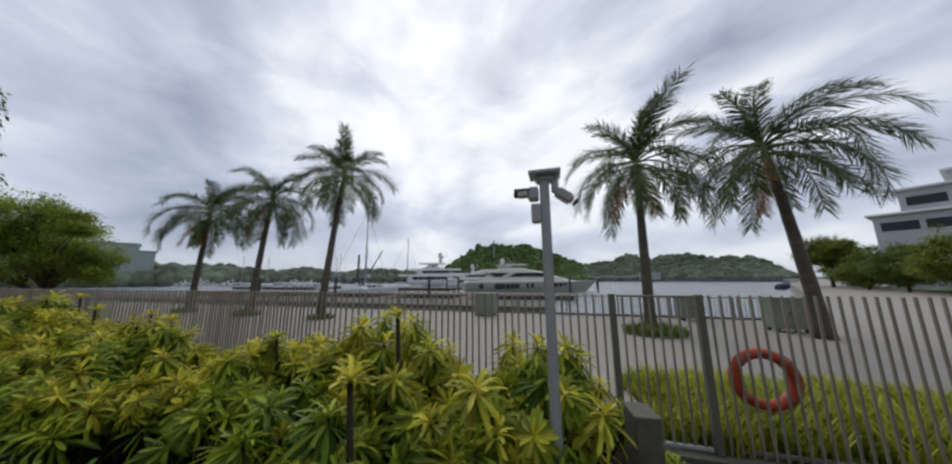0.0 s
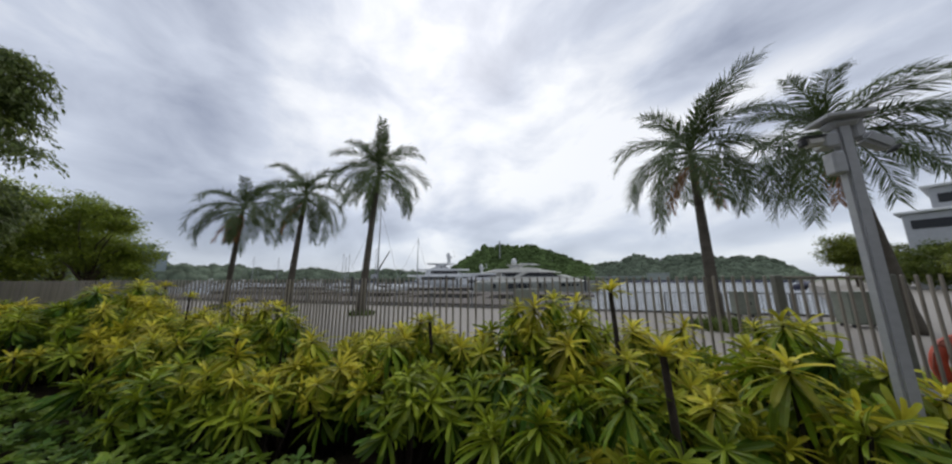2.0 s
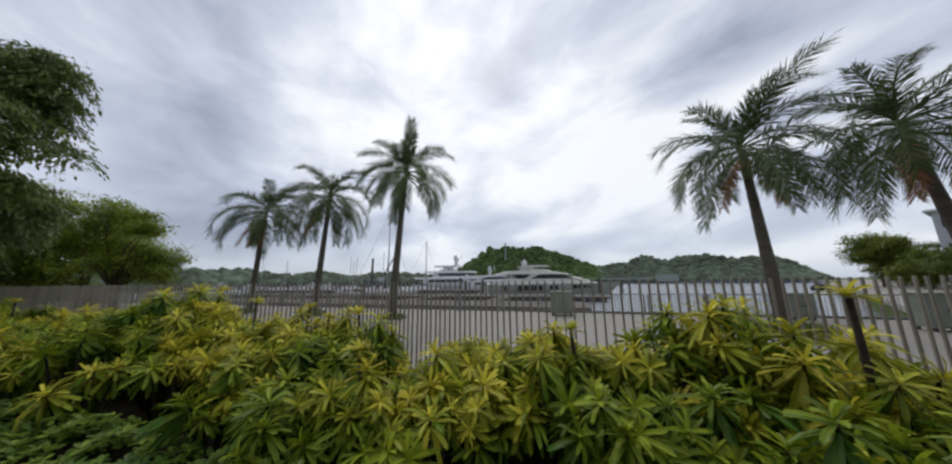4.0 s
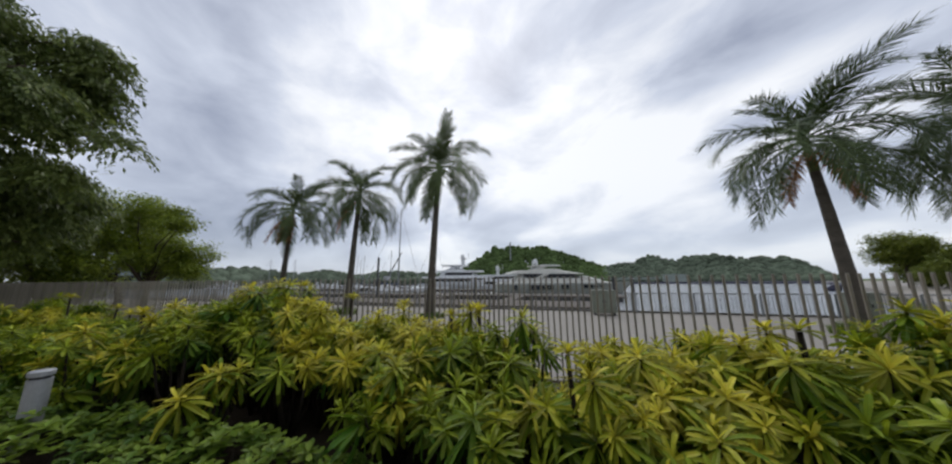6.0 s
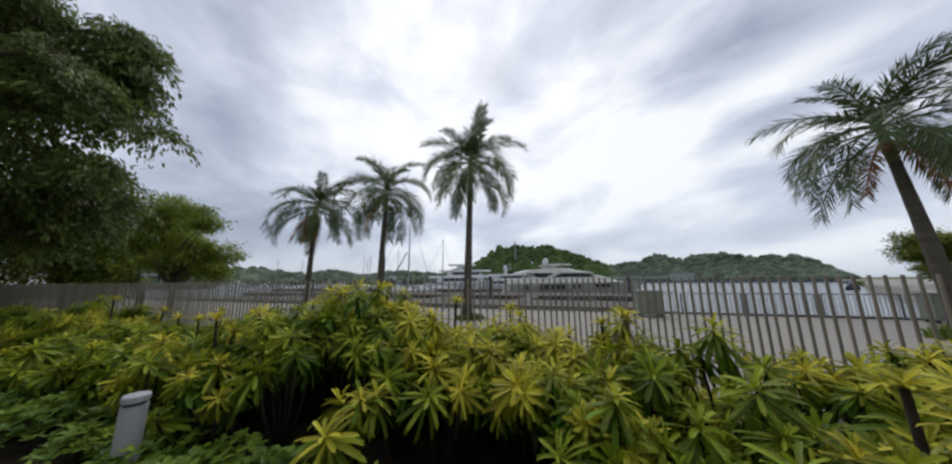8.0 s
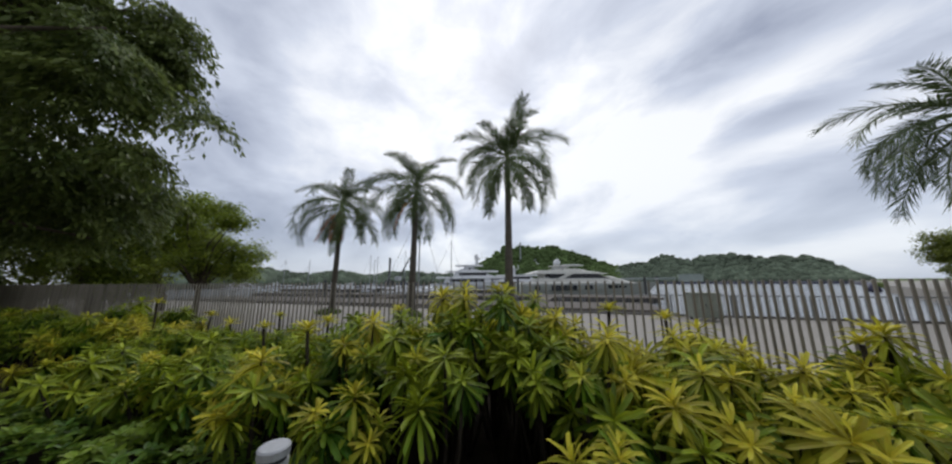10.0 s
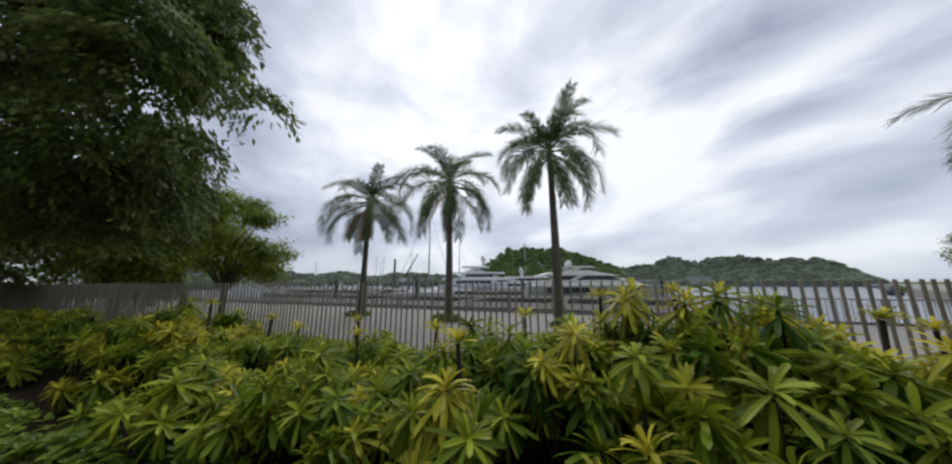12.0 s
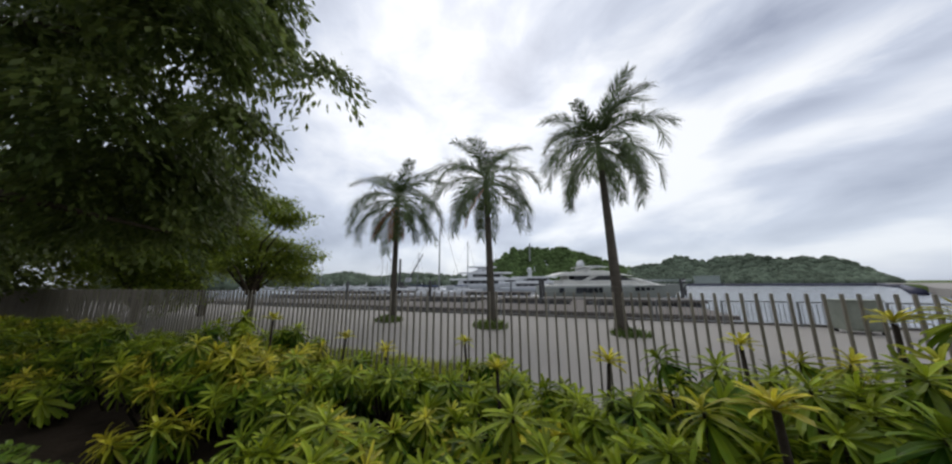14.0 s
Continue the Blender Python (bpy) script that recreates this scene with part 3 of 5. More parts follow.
    for px_, py_, pz_ in STALKS:
        stalk = thing("shrub", "single dark stalk topped by one yellow-green leaf whorl", "shrub", (px_, py_, 0.02), 0, "shrubs of the planting bed")
        v, f = tube([(0.03, 0.02, -0.02), (0.03, 0.02, pz_ * 0.5), (0.0, 0.0, pz_ - 0.02)], [0.024, 0.021, 0.017], 6)
        add("stem", mesh_of("stem", v, f, M_STEM, True), stalk)
        add("rosette", caps[rg.randrange(len(caps))], stalk, m=pose(0, 0, pz_ - 0.02, rg.uniform(-8, 12), rg.uniform(-10, 10), 0) @ Matrix.Scale(rg.uniform(0.95, 1.1), 4))
    # more bare stalks farther along the bed
    for i in range(12):
        sx, sy = -5.8 - 0.85 * i + rg.uniform(-0.2, 0.2), rg.uniform(2.4, 3.2)
        h = hedge_top(sx) * rg.uniform(0.94, 1.03) - 0.04
        stalk = thing("shrub", "single dark stalk topped by one yellow-green leaf whorl", "shrub", (sx, sy, 0.02), rg.uniform(0, 360), "shrubs of the planting bed")
        v, f = tube([(0, 0, -0.02), (0.03, 0.02, h * 0.5), (0.0, 0.0, h)], [0.022, 0.019, 0.015], 6)
        add("stem", mesh_of("stem", v, f, M_STEM, True), stalk)
        add("rosette", caps[rg.randrange(len(caps))], stalk, m=pose(0, 0, h, rg.uniform(-10, 10), rg.uniform(-10, 10), 0) @ Matrix.Scale(rg.uniform(0.8, 1.0), 4))


build_shrubs()

# ---------------------------------------------------------------- palms


def frond_mesh(seed, length, rise, fall, pairs=50, bare=0.2, dead=False):
    """A feather frond along x that climbs at 'rise' degrees and bends down by 'fall'; its leaflets stand in several planes and hang at the tips."""
    rg = random.Random(seed)
    verts, faces, ages = [], [], []
    pts, p, n = [], Vector((0, 0, 0)), 14
    sway = rg.uniform(-0.10, 0.10)
    for i in range(n + 1):
        pts.append(p.copy())
        ang = math.radians(rise - fall * (i / n) ** 1.25)
        p = p + Vector((math.cos(ang), sway * i / n, math.sin(ang))) * (length / n)
    v, f = tube(pts, [0.034 * (1 - 0.86 * i / n) + 0.004 for i in range(n + 1)], 5)
    verts += v
    faces += f
    ages += [0.2] * len(v)
    for k in range(pairs):
        f = bare + (1 - bare) * k / (pairs - 1)
        q = f * n
        i = min(n - 1, int(q))
        at = pts[i].lerp(pts[i + 1], q - i)
        along = (pts[i + 1] - pts[i]).normalized()
        upw = along.cross(Vector((0, 1, 0))) * -1.0
        u = (f - bare) / (1 - bare)
        env = math.sin(math.pi * min(1.0, 0.22 + 0.62 * u)) ** 0.6
        for s in (-1, 1):
            if rg.random() < 0.05:
                continue
            ln = length * 0.24 * env * rg.uniform(0.8, 1.12)
            fwd = 0.55 + 0.6 * u
            d = (along * rg.uniform(fwd - 0.1, fwd + 0.15) + Vector((0, s, 0)) * rg.uniform(0.55, 0.8) + upw * rg.uniform(-0.45, 0.35)).normalized()
            sag = Vector((0, 0, -rg.uniform(0.12, 0.42)))
            mid = at + d * ln * 0.5 + sag * ln * 0.12
            end = mid + (d + sag).normalized() * ln * 0.5
            wv = along * (0.017 + 0.008 * rg.random())
            b = len(verts)
            verts += [at - wv * 0.5, at + wv * 0.5, mid + wv, mid - wv, end]
            faces += [(b, b + 1, b + 2, b + 3), (b + 3, b + 2, b + 4)]
            ages += [rg.uniform(0.0, 1.0)] * 5
    return mesh_of("frond", verts, faces, M_DEADFROND if dead else M_FROND, ages=ages)


def build_palm(x, y, crown, top_z, girth, seed, size, group, label, dead=1, count=18, special=(), spears=1):
    """crown: where the trunk's top stands over the base, as an offset in x and y. special: (bearing, rise, fall, scale) of single fronds."""
    rg = random.Random(seed)
    palm = thing("palm_tree", label, "palm tree", (x, y, 0), 0, group)
    n = 18
    pts = [(crown[0] * (i / n) ** 1.25, crown[1] * (i / n) ** 1.25, top_z * i / n) for i in range(n + 1)]
    rad = [girth * (1.0 - 0.40 * (i / n)) * (1.35 if i == 0 else 1.12 if i == 1 else 1.0) * (1 + 0.035 * (i % 2)) for i in range(n + 1)]
    v, f = tube(pts, rad, 12)
    add("trunk", mesh_of("trunk", v, f, M_TRUNK, True), palm)
    tip = Vector(pts[-1])
    lean = Vector((pts[-1][0] - pts[-2][0], pts[-1][1] - pts[-2][1], pts[-1][2] - pts[-2][2])).normalized()
    v, f = tube([tip - lean * 0.9, tip - lean * 0.6, tip - lean * 0.1, tip + lean * 0.35, tip + lean * 0.75], [girth * 0.68, girth * 0.76, girth * 0.66, girth * 0.5, girth * 0.16], 12)
    add("crownshaft", mesh_of("crownshaft", v, f, M_SHAFT, True), palm, "smooth green crownshaft")
    root = tip + lean * 0.25
    full = 3.0 * size

    def hang(name, mesh, az, back, label=""):
        add(name, mesh, palm, label, m=Matrix.Translation(root - lean * back) @ pose(0, 0, 0, rg.uniform(-10, 10), rg.uniform(-5, 5), az))

    for i in range(count):
        g = i / (count - 1)
        rise = 74 - 88 * g ** 0.8 + rg.uniform(-7, 7)
        fall = 66 + 48 * min(1.0, g * 2.0) - 22 * max(0.0, g - 0.6) / 0.4 + rg.uniform(-10, 10)
        ln = full * (0.66 + 0.34 * min(1.0, g * 3.0)) * rg.uniform(0.9, 1.08)
        hang("frond", frond_mesh(seed * 53 + i, ln, rise, fall, 84, 0.10 if g < 0.4 else 0.22), i * 137.5 + seed * 40 + rg.uniform(-16, 16), -0.35 * (1 - g))
    for k in range(5):
        hang("frond", frond_mesh(seed * 53 + 40 + k, full * rg.uniform(0.78, 0.95), rg.uniform(-34, -10), rg.uniform(50, 66), 74, 0.26), k * 72 + seed * 25 + rg.uniform(-20, 20), 0.12)
    for k, (az, rise, fall, sc) in enumerate(special):
        hang("frond", frond_mesh(seed * 53 + 70 + k, full * sc, rise, fall, 90, 0.12), az, -0.2)
    for k in range(spears):
        v, f = tube([(0, 0, 0), (0.03, 0.01, full * 0.3), (0.09 * (k + 1), 0.03, full * 0.52)], [0.03, 0.022, 0.004], 5)
        add("spear_leaf", mesh_of("spear_leaf", v, f, M_FROND, ages=[0.4] * len(v)), palm, "unopened upright leaf", m=Matrix.Translation(root) @ pose(0, 0, 0, 0, 0, seed * 97 + 150 * k))
    for i in range(dead):
        hang("dry_frond", frond_mesh(seed * 31 + 9 + i, 2.0 * size, -46, 36, 70, 0.12, dead=True), 225 + 48 * i + rg.uniform(-15, 15), 0.25, "brown dry hanging frond")


build_palm(7.1, 10.25, (-0.16, 0.55), 5.6, 0.18, 5, 1.12, "promenade palms", "tall feather palm leaning over the promenade", 1, 22, ((-25, 18, 80, 0.95), (-60, 50, 84, 0.8), (20, 14, 84, 0.95)), 0)
build_palm(2.82, 10.1, (0.33, 0.9), 5.65, 0.175, 4, 1.06, "promenade palms", "feather palm with drooping fronds and a green crownshaft", 2, 23, ((-72, 50, 48, 1.0),), 2)
build_palm(-10.1, 10.1, (-0.1, 0.8), 6.6, 0.175, 3, 0.98, "promenade palms", "tall slender feather palm on the promenade", 0, 24, ((-60, 66, 52, 0.85),), 0)
build_palm(-14.4, 10.1, (-0.4, 0.7), 5.75, 0.165, 2, 1.0, "promenade palms", "feather palm with a dark slender trunk on the promenade", 1, 22, (), 2)
build_palm(-19.1, 10.3, (-0.3, 0.4), 5.35, 0.155, 1, 1.02, "promenade palms", "shorter feather palm with brown hanging fronds", 3, 21, (), 0)

# ---------------------------------------------------------------- trees
M_FAR1 = mat("far_wood", (0.085, 0.125, 0.045), 0.95, vary=0.5, grain=0.6, patch=0.08, bump=0.6, rnd=0.35, island=True, spec=0.05)
# Paler, greyer leaf colour with the haze of distance mixed in.
M_FAR2 = mat("haze_tinted_far_wood", (0.125, 0.155, 0.11), 0.95, vary=0.4, grain=0.6, patch=0.08, bump=0.5, rnd=0.3, island=True, spec=0.05)


def leaf_cloud(rg, centre, radii, clusters, per, size, spread, verts, faces, ages, slim=0.24, hang=0.0):
    """Sprays of small leaves through an egg-shaped space, denser to its skin and broken by noise. slim: half width of a leaf by its length; hang: how far leaves droop along a spray."""
    made = []
    while len(made) < clusters:
        d = Vector((rg.gauss(0, 1), rg.gauss(0, 1), rg.gauss(0, 1))).normalized()
        r = rg.uniform(0.35, 1.0) ** 0.5
        r *= 0.80 + 0.45 * noise.noise(d * 1.9 + Vector(centre))
        made.append(Vector((centre[0] + d.x * radii[0] * r, centre[1] + d.y * radii[1] * r, centre[2] + d.z * radii[2] * r)))
    for c in made:
        age = rg.uniform(0.1, 0.9)
        if hang:
            out = Vector((c.x - centre[0], c.y - centre[1], 0))
            out = (out.normalized() if out.length > 0.1 else Vector((1, 0, 0))) + Vector((rg.uniform(-0.6, 0.6), rg.uniform(-0.6, 0.6), rg.uniform(-0.1, 0.3)))
            side = Vector((-out.y, out.x, 0)).normalized()
        for k in range(per):
            if hang:
                g = k / per
                p = c + out * spread * (2.4 * g - 1.2) + side * rg.gauss(0, 1) * spread * (0.75 - 0.4 * g) + Vector((0, 0, -hang * spread * g * g * 2.2 + rg.gauss(0, 0.25) * spread))
                d = (out * rg.uniform(0.2, 0.7) + side * rg.uniform(-0.6, 0.6) + Vector((0, 0, -rg.uniform(0.3, 1.2)))).normalized()
            else:
                p = c + Vector([max(-1.7, min(1.7, rg.gauss(0, 1))) * spread * q for q in (1.0, 1.0, 0.6)])
                az, el = rg.uniform(0, 6.283), rg.uniform(-1.0, 0.4)
                d = Vector((math.cos(az) * math.cos(el), math.sin(az) * math.cos(el), math.sin(el)))
            s = d.cross(Vector((rg.uniform(-0.6, 0.6), rg.uniform(-0.6, 0.6), 1))).normalized()
            ln = size * rg.uniform(0.7, 1.3)
            b = len(verts)
            verts += [p, p + d * ln * 0.5 + s * ln * slim, p + d * ln, p + d * ln * 0.5 - s * ln * slim]
            faces.append((b, b + 1, b + 2, b + 3))
            ages += [age] * 4
    return made


def build_tree(name, label, at, height, girth, blobs, leaf, per, spread, material, seed, limbs=9, group="", slim=0.24, hang=0.0):
    """A trunk that forks into limbs toward the leaf clusters. blobs: (centre, radii, clusters) relative to the foot."""
    rg = random.Random(seed)
    tree = thing(name, label, "tree", at, 0, group)
    verts, faces, ages, ends = [], [], [], []
    for c, r, n in blobs:
        ends += leaf_cloud(rg, c, r, n, per, leaf, spread, verts, faces, ages, slim, hang)
    add("crown", mesh_of("crown", verts, faces, material, ages=ages), tree)
    fork = Vector((rg.uniform(-0.2, 0.2), rg.uniform(-0.2, 0.2), height))
    v, f = tube([(0, 0, -0.3), (0.06, 0.03, height * 0.5), tuple(fork)], [girth * 1.3, girth, girth * 0.85], 12)
    add("trunk", mesh_of("trunk", v, f, M_BARK, True), tree)
    for e in rg.sample(ends, limbs):
        mid = fork.lerp(e, 0.5) + Vector((rg.uniform(-0.4, 0.4), rg.uniform(-0.4, 0.4), rg.uniform(0.1, 0.6)))
        v, f = tube([tuple(fork - Vector((0, 0, 0.15))), tuple(mid), tuple(e)], [girth * 0.5, girth * 0.28, girth * 0.06], 7)
        add("limb", mesh_of("limb", v, f, M_BARK, True), tree)
    return tree


build_tree("broadleaf_tree", "large dark broadleaf tree with spreading drooping branches", (-20.6, -3.2, 0), 3.2, 0.32,
           [((0.4, 2.3, 6.4), (3.7, 3.9, 3.2), 540), ((4.7, 4.7, 5.6), (1.2, 1.2, 1.1), 70), ((4.0, 5.6, 6.4), (0.9, 0.8, 1.4), 60), ((5.8, 5.85, 4.9), (0.75, 0.45, 0.2), 8), ((4.0, 5.7, 7.4), (1.2, 0.9, 1.2), 80), ((4.9, 5.4, 4.15), (0.7, 0.5, 0.3), 16),
            ((1.6, 5.6, 3.5), (2.6, 1.6, 1.3), 190), ((2.0, 6.2, 4.0), (1.9, 0.9, 0.9), 80), ((-3.0, 3.8, 3.6), (3.2, 3.0, 1.9), 200), ((2.9, 3.4, 8.0), (2.2, 2.2, 1.5), 250), ((1.0, 4.6, 7.2), (2.4, 1.2, 1.8), 120), ((3.2, 4.6, 4.4), (1.5, 1.4, 1.2), 90)],
           0.145, 74, 0.27, M_TREELEAF, 21, 26, slim=0.18, hang=1.0)
build_tree("broadleaf_tree", "dark leafy tree behind the planting bed", (-31.0, 1.6, 0), 2.0, 0.22,
           [((0, 0, 3.9), (5.0, 3.6, 3.8), 460), ((-5, 3, 3.4), (4.0, 3.6, 3.4), 260)], 0.26, 36, 0.30, M_TREELEAF, 24, 9)
build_tree("broadleaf_tree", "low spreading tree with light green leaves and bare curving limbs", (-23.4, 7.0, 0), 1.3, 0.12,
           [((-0.6, 0.4, 2.6), (2.7, 1.8, 0.75), 150), ((-1.4, 0.3, 3.5), (2.3, 1.5, 0.45), 80), ((1.6, 0.0, 4.1), (1.35, 0.85, 0.28), 46), ((0.5, 0.0, 4.75), (1.5, 0.9, 0.32), 50), ((-1.2, 0.0, 5.25), (1.7, 1.0, 0.45), 60), ((0.4, 1.2, 2.9), (1.5, 1.0, 0.7), 80), ((-3.6, 0.3, 3.9), (2.6, 1.8, 1.2), 130), ((-2.6, 0.0, 4.7), (1.8, 1.0, 0.35), 50), ((0.9, 0.9, 2.0), (1.9, 1.2, 0.5), 60)], 0.14, 44, 0.22, M_LIGHTLEAF, 22, 18)
build_tree("broadleaf_tree", "rounded leafy tree behind the fence", (-30.0, 8.5, 0), 1.5, 0.16,
           [((0, 0, 4.2), (4.0, 2.6, 3.0), 340), ((-5, -2, 4.8), (4.0, 2.6, 3.6), 260)], 0.18, 38, 0.26, M_LIGHTLEAF, 23, 8)
build_tree("broadleaf_tree", "leafy green tree crowding the fence", (-27.0, 5.2, 0), 1.4, 0.14,
           [((0, 0, 3.9), (3.4, 1.3, 3.1), 340), ((0.5, 0.4, 1.7), (3.4, 0.8, 1.4), 130), ((-4.5, 0.3, 3.9), (3.2, 1.3, 3.2), 240)], 0.18, 38, 0.26, M_LIGHTLEAF, 26, 8)
for i, (tx, ty, th, tr, sd) in enumerate(((42.6, 58.2, 8.6, 3.9, 31), (51.0, 66.0, 7.5, 4.6, 37), (46.0, 57.0, 6.6, 4.2, 38), (39.0, 48.5, 5.4, 3.2, 32), (33.8, 34.0, 6.4, 3.4, 33), (34.8, 30.0, 7.4, 3.9, 34), (35.8, 25.5, 7.6, 4.2, 35), (36.5, 41.5, 5.6, 3.0, 36))):
    far = i < 3
    build_tree("broadleaf_tree", "tall rounded tree on the harbour bank" if i == 0 else "leafy tree in a green bank on the lawn", (tx, ty, -0.03 if i < 4 else 0.12), th * 0.35, 0.2 if far else 0.12,
               [((0, 0, th * (0.66 if i == 0 else 0.48)), (tr, tr, th * (0.36 if i == 0 else 0.5)), int(130 * tr / 2))], 0.34 if far else 0.25, 54, 0.45 if far else 0.32, M_HEDGE, sd, 6, "trees on the lawn")


def lump(rg, verts, faces, centre, r):
    """An uneven low-poly tree crown."""
    bm = bmesh.new()
    bmesh.ops.create_icosphere(bm, subdivisions=2, radius=1.0)
    off = Vector((rg.uniform(0, 99), rg.uniform(0, 99), 0))
    b = len(verts)
    for v in bm.verts:
        k = r * (1 + 0.55 * noise.noise(v.co * 2.6 + off))
        verts.append((centre[0] + v.co.x * k, centre[1] + v.co.y * k, centre[2] + v.co.z * k * 0.85))
    for f in bm.faces:
        faces.append(tuple(b + v.index for v in f.verts))
    bm.free()


def build_wood(name, ridge, base_z, r, count, material, label, seed, depth=30):
    """Tree crowns heaped under a ridge line; ridge: (x, y, crest height)."""
    rg = random.Random(seed)
    verts, faces = [], []
    for i in range(count):
        t = rg.uniform(0, len(ridge) - 1.001)
        k = int(t)
        a, b = Vector(ridge[k]), Vector(ridge[k + 1])
        p = a.lerp(b, t - k)
        away = Vector((p.x, p.y, 0)).normalized()
        f = rg.random()
        rr = r * rg.uniform(0.6, 1.25)
        h = base_z + (p.z - base_z - rr * 0.8) * f * rg.uniform(0.82, 1.0)
        q = p + away * (depth * (f - 0.5))
        lump(rg, verts, faces, (q.x, q.y, max(h, base_z + rr * 0.4)), rr)
    ob = add(name, mesh_of(name, verts, faces, material, True))
    return tagged(ob, label, "woodland", kind="stuff")


build_wood("far_wood", [(-125, 300, 16), (-104, 302, 31), (-84, 309, 47), (-60, 313, 44), (-30, 318, 45), (0, 320, 32), (20, 319, 23), (40, 318, 15)], -1.0, 3.3, 2200, M_FAR1, "dense green wooded island across the harbour", 41)
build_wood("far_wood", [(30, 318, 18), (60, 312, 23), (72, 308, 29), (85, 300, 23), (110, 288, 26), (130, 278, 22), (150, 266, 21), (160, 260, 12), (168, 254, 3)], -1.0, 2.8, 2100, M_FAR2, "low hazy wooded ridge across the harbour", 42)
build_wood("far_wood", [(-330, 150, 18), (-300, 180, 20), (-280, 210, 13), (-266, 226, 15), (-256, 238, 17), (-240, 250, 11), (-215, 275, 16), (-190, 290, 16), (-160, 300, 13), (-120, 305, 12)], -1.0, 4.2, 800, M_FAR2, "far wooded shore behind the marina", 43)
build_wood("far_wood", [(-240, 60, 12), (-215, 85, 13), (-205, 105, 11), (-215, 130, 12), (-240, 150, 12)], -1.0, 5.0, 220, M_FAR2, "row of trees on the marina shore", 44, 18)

M_BANK = mat("bank_rubble", (0.10, 0.10, 0.10), 0.95, vary=0.4, grain=3, patch=0.4, bump=0.6)
M_BOOM = mat("navy_boom", (0.012, 0.013, 0.045), 0.5, vary=0.2, grain=3, patch=0.5)
slab("far_shore", [(-120, 285), (30, 300), (150, 262), (900, 420), (900, 1500), (-900, 1500), (-330, 330)], -3.0, -0.6, M_BANK, "low stony far shore of the harbour", "ground")
slab("marina_shore", [(-900, 20), (-235, 45), (-200, 85), (-205, 125), (-235, 165), (-270, 200), (-230, 270), (-900, 500)], -3.0, -0.5, M_BANK, "far shore behind the marina", "ground")
slab("lawn_bank", [(30.7, 3.9), (60, 3.9), (60, 29.8), (40, 45.5), (31.2, 25)], -0.4, 0.12, M_GRASS, "raised lawn with a pale edge beside the promenade", "grass")
slab("harbour_bank", [(27, 40.4), (57.5, 90), (112, 166), (150, 240), (900, 300), (900, 30), (60, 30)], -3.0, -0.03, M_PAVE, "pale paved bank of the harbour", "pavement")


def build_boom():
    boom = thing("floating_boom", "long dark navy floating boom along the far waterline", "boom")
    pts = [(10, 250), (80, 246), (148, 236), (109, 168), (56, 91)]
    for a, b in zip(pts, pts[1:]):
        v, f = tube([(a[0], a[1], WATER_Z + 0.35), (b[0], b[1], WATER_Z + 0.35)], [1.1, 1.1], 8)
        add("float", mesh_of("float", v, f, M_BOOM, True), boom)


build_boom()

# ---------------------------------------------------------------- buildings
M_WHITE = mat("white_render", (0.62, 0.63, 0.64), 0.8, vary=0.1, grain=2, patch=0.3, bump=0.1)
M_GREYW = mat("grey_cladding", (0.40, 0.41, 0.43), 0.7, vary=0.12, grain=2, patch=0.3, bump=0.1)
M_ROOF = mat("pale_green_roof", (0.27, 0.31, 0.28), 0.6, vary=0.15, grain=2, patch=0.3, bump=0.1)
M_TEALW = mat("grey_teal_cladding", (0.24, 0.29, 0.30), 0.7, vary=0.12, grain=2, patch=0.3, bump=0.1)
M_TEAL = mat("teal_roof", (0.16, 0.27, 0.28), 0.6, vary=0.15, grain=2, patch=0.3, bump=0.1)


def build_building(label, at, rz, tiers, wall, roof, storey=3.2, bay=3.2):
    """tiers: (x0, x1, y0, y1, z0, z1), each with its storeys of recessed windows on the long front (toward -y) and its roof."""
    house = thing("building", label, "building", at, rz)
    pane = bm_mesh("window", box_bm((bay * 0.86, 0.12, storey * 0.36), (0, 0, 0), 0.03), M_GLASS)
    for x0, x1, y0, y1, z0, z1 in tiers:
        part("wall", box_bm((x1 - x0, y1 - y0, z1 - z0), ((x0 + x1) / 2, (y0 + y1) / 2, (z0 + z1) / 2), 0.05), wall, house)
        part("roof", box_bm((x1 - x0 + 1.0, y1 - y0 + 1.0, 0.35), ((x0 + x1) / 2, (y0 + y1) / 2, z1 + 0.18), 0.08), roof, house)
        z = z0 + storey * 0.55
        while z < z1 - 0.8:
            x = x0 + bay * 0.6
            while x < x1 - bay * 0.4:
                add("window", pane, house, m=pose(x, y0 - 0.02, z))
                x += bay
            z += storey


build_building("stepped pale grey terraced building behind trees", (52, 39.5, -0.05), -46, [(-14.4, 22, 0, 14, 0, 9.6), (-12.2, 22, 1.2, 14, 9.6, 12.8), (-8.5, 22, 3, 14, 12.8, 14.8)], M_GREYW, M_WHITE)
build_building("grey-teal marina building with a dull teal roof", (-206, 84, -0.5), 66, [(-16, 2, 0, 16, 0, 20.5), (2, 8, 0, 12, 0, 17.0)], M_TEALW, M_TEAL, 8.0, 6.0)
build_building("long low jetty shed with a pale green roof", (58, 262, -0.6), -12, [(-30, 8, 0, 7, 2.2, 3.6), (10, 25, 0, 7, 0.5, 6.0)], M_ROOF, M_ROOF, 9.0, 40.0)

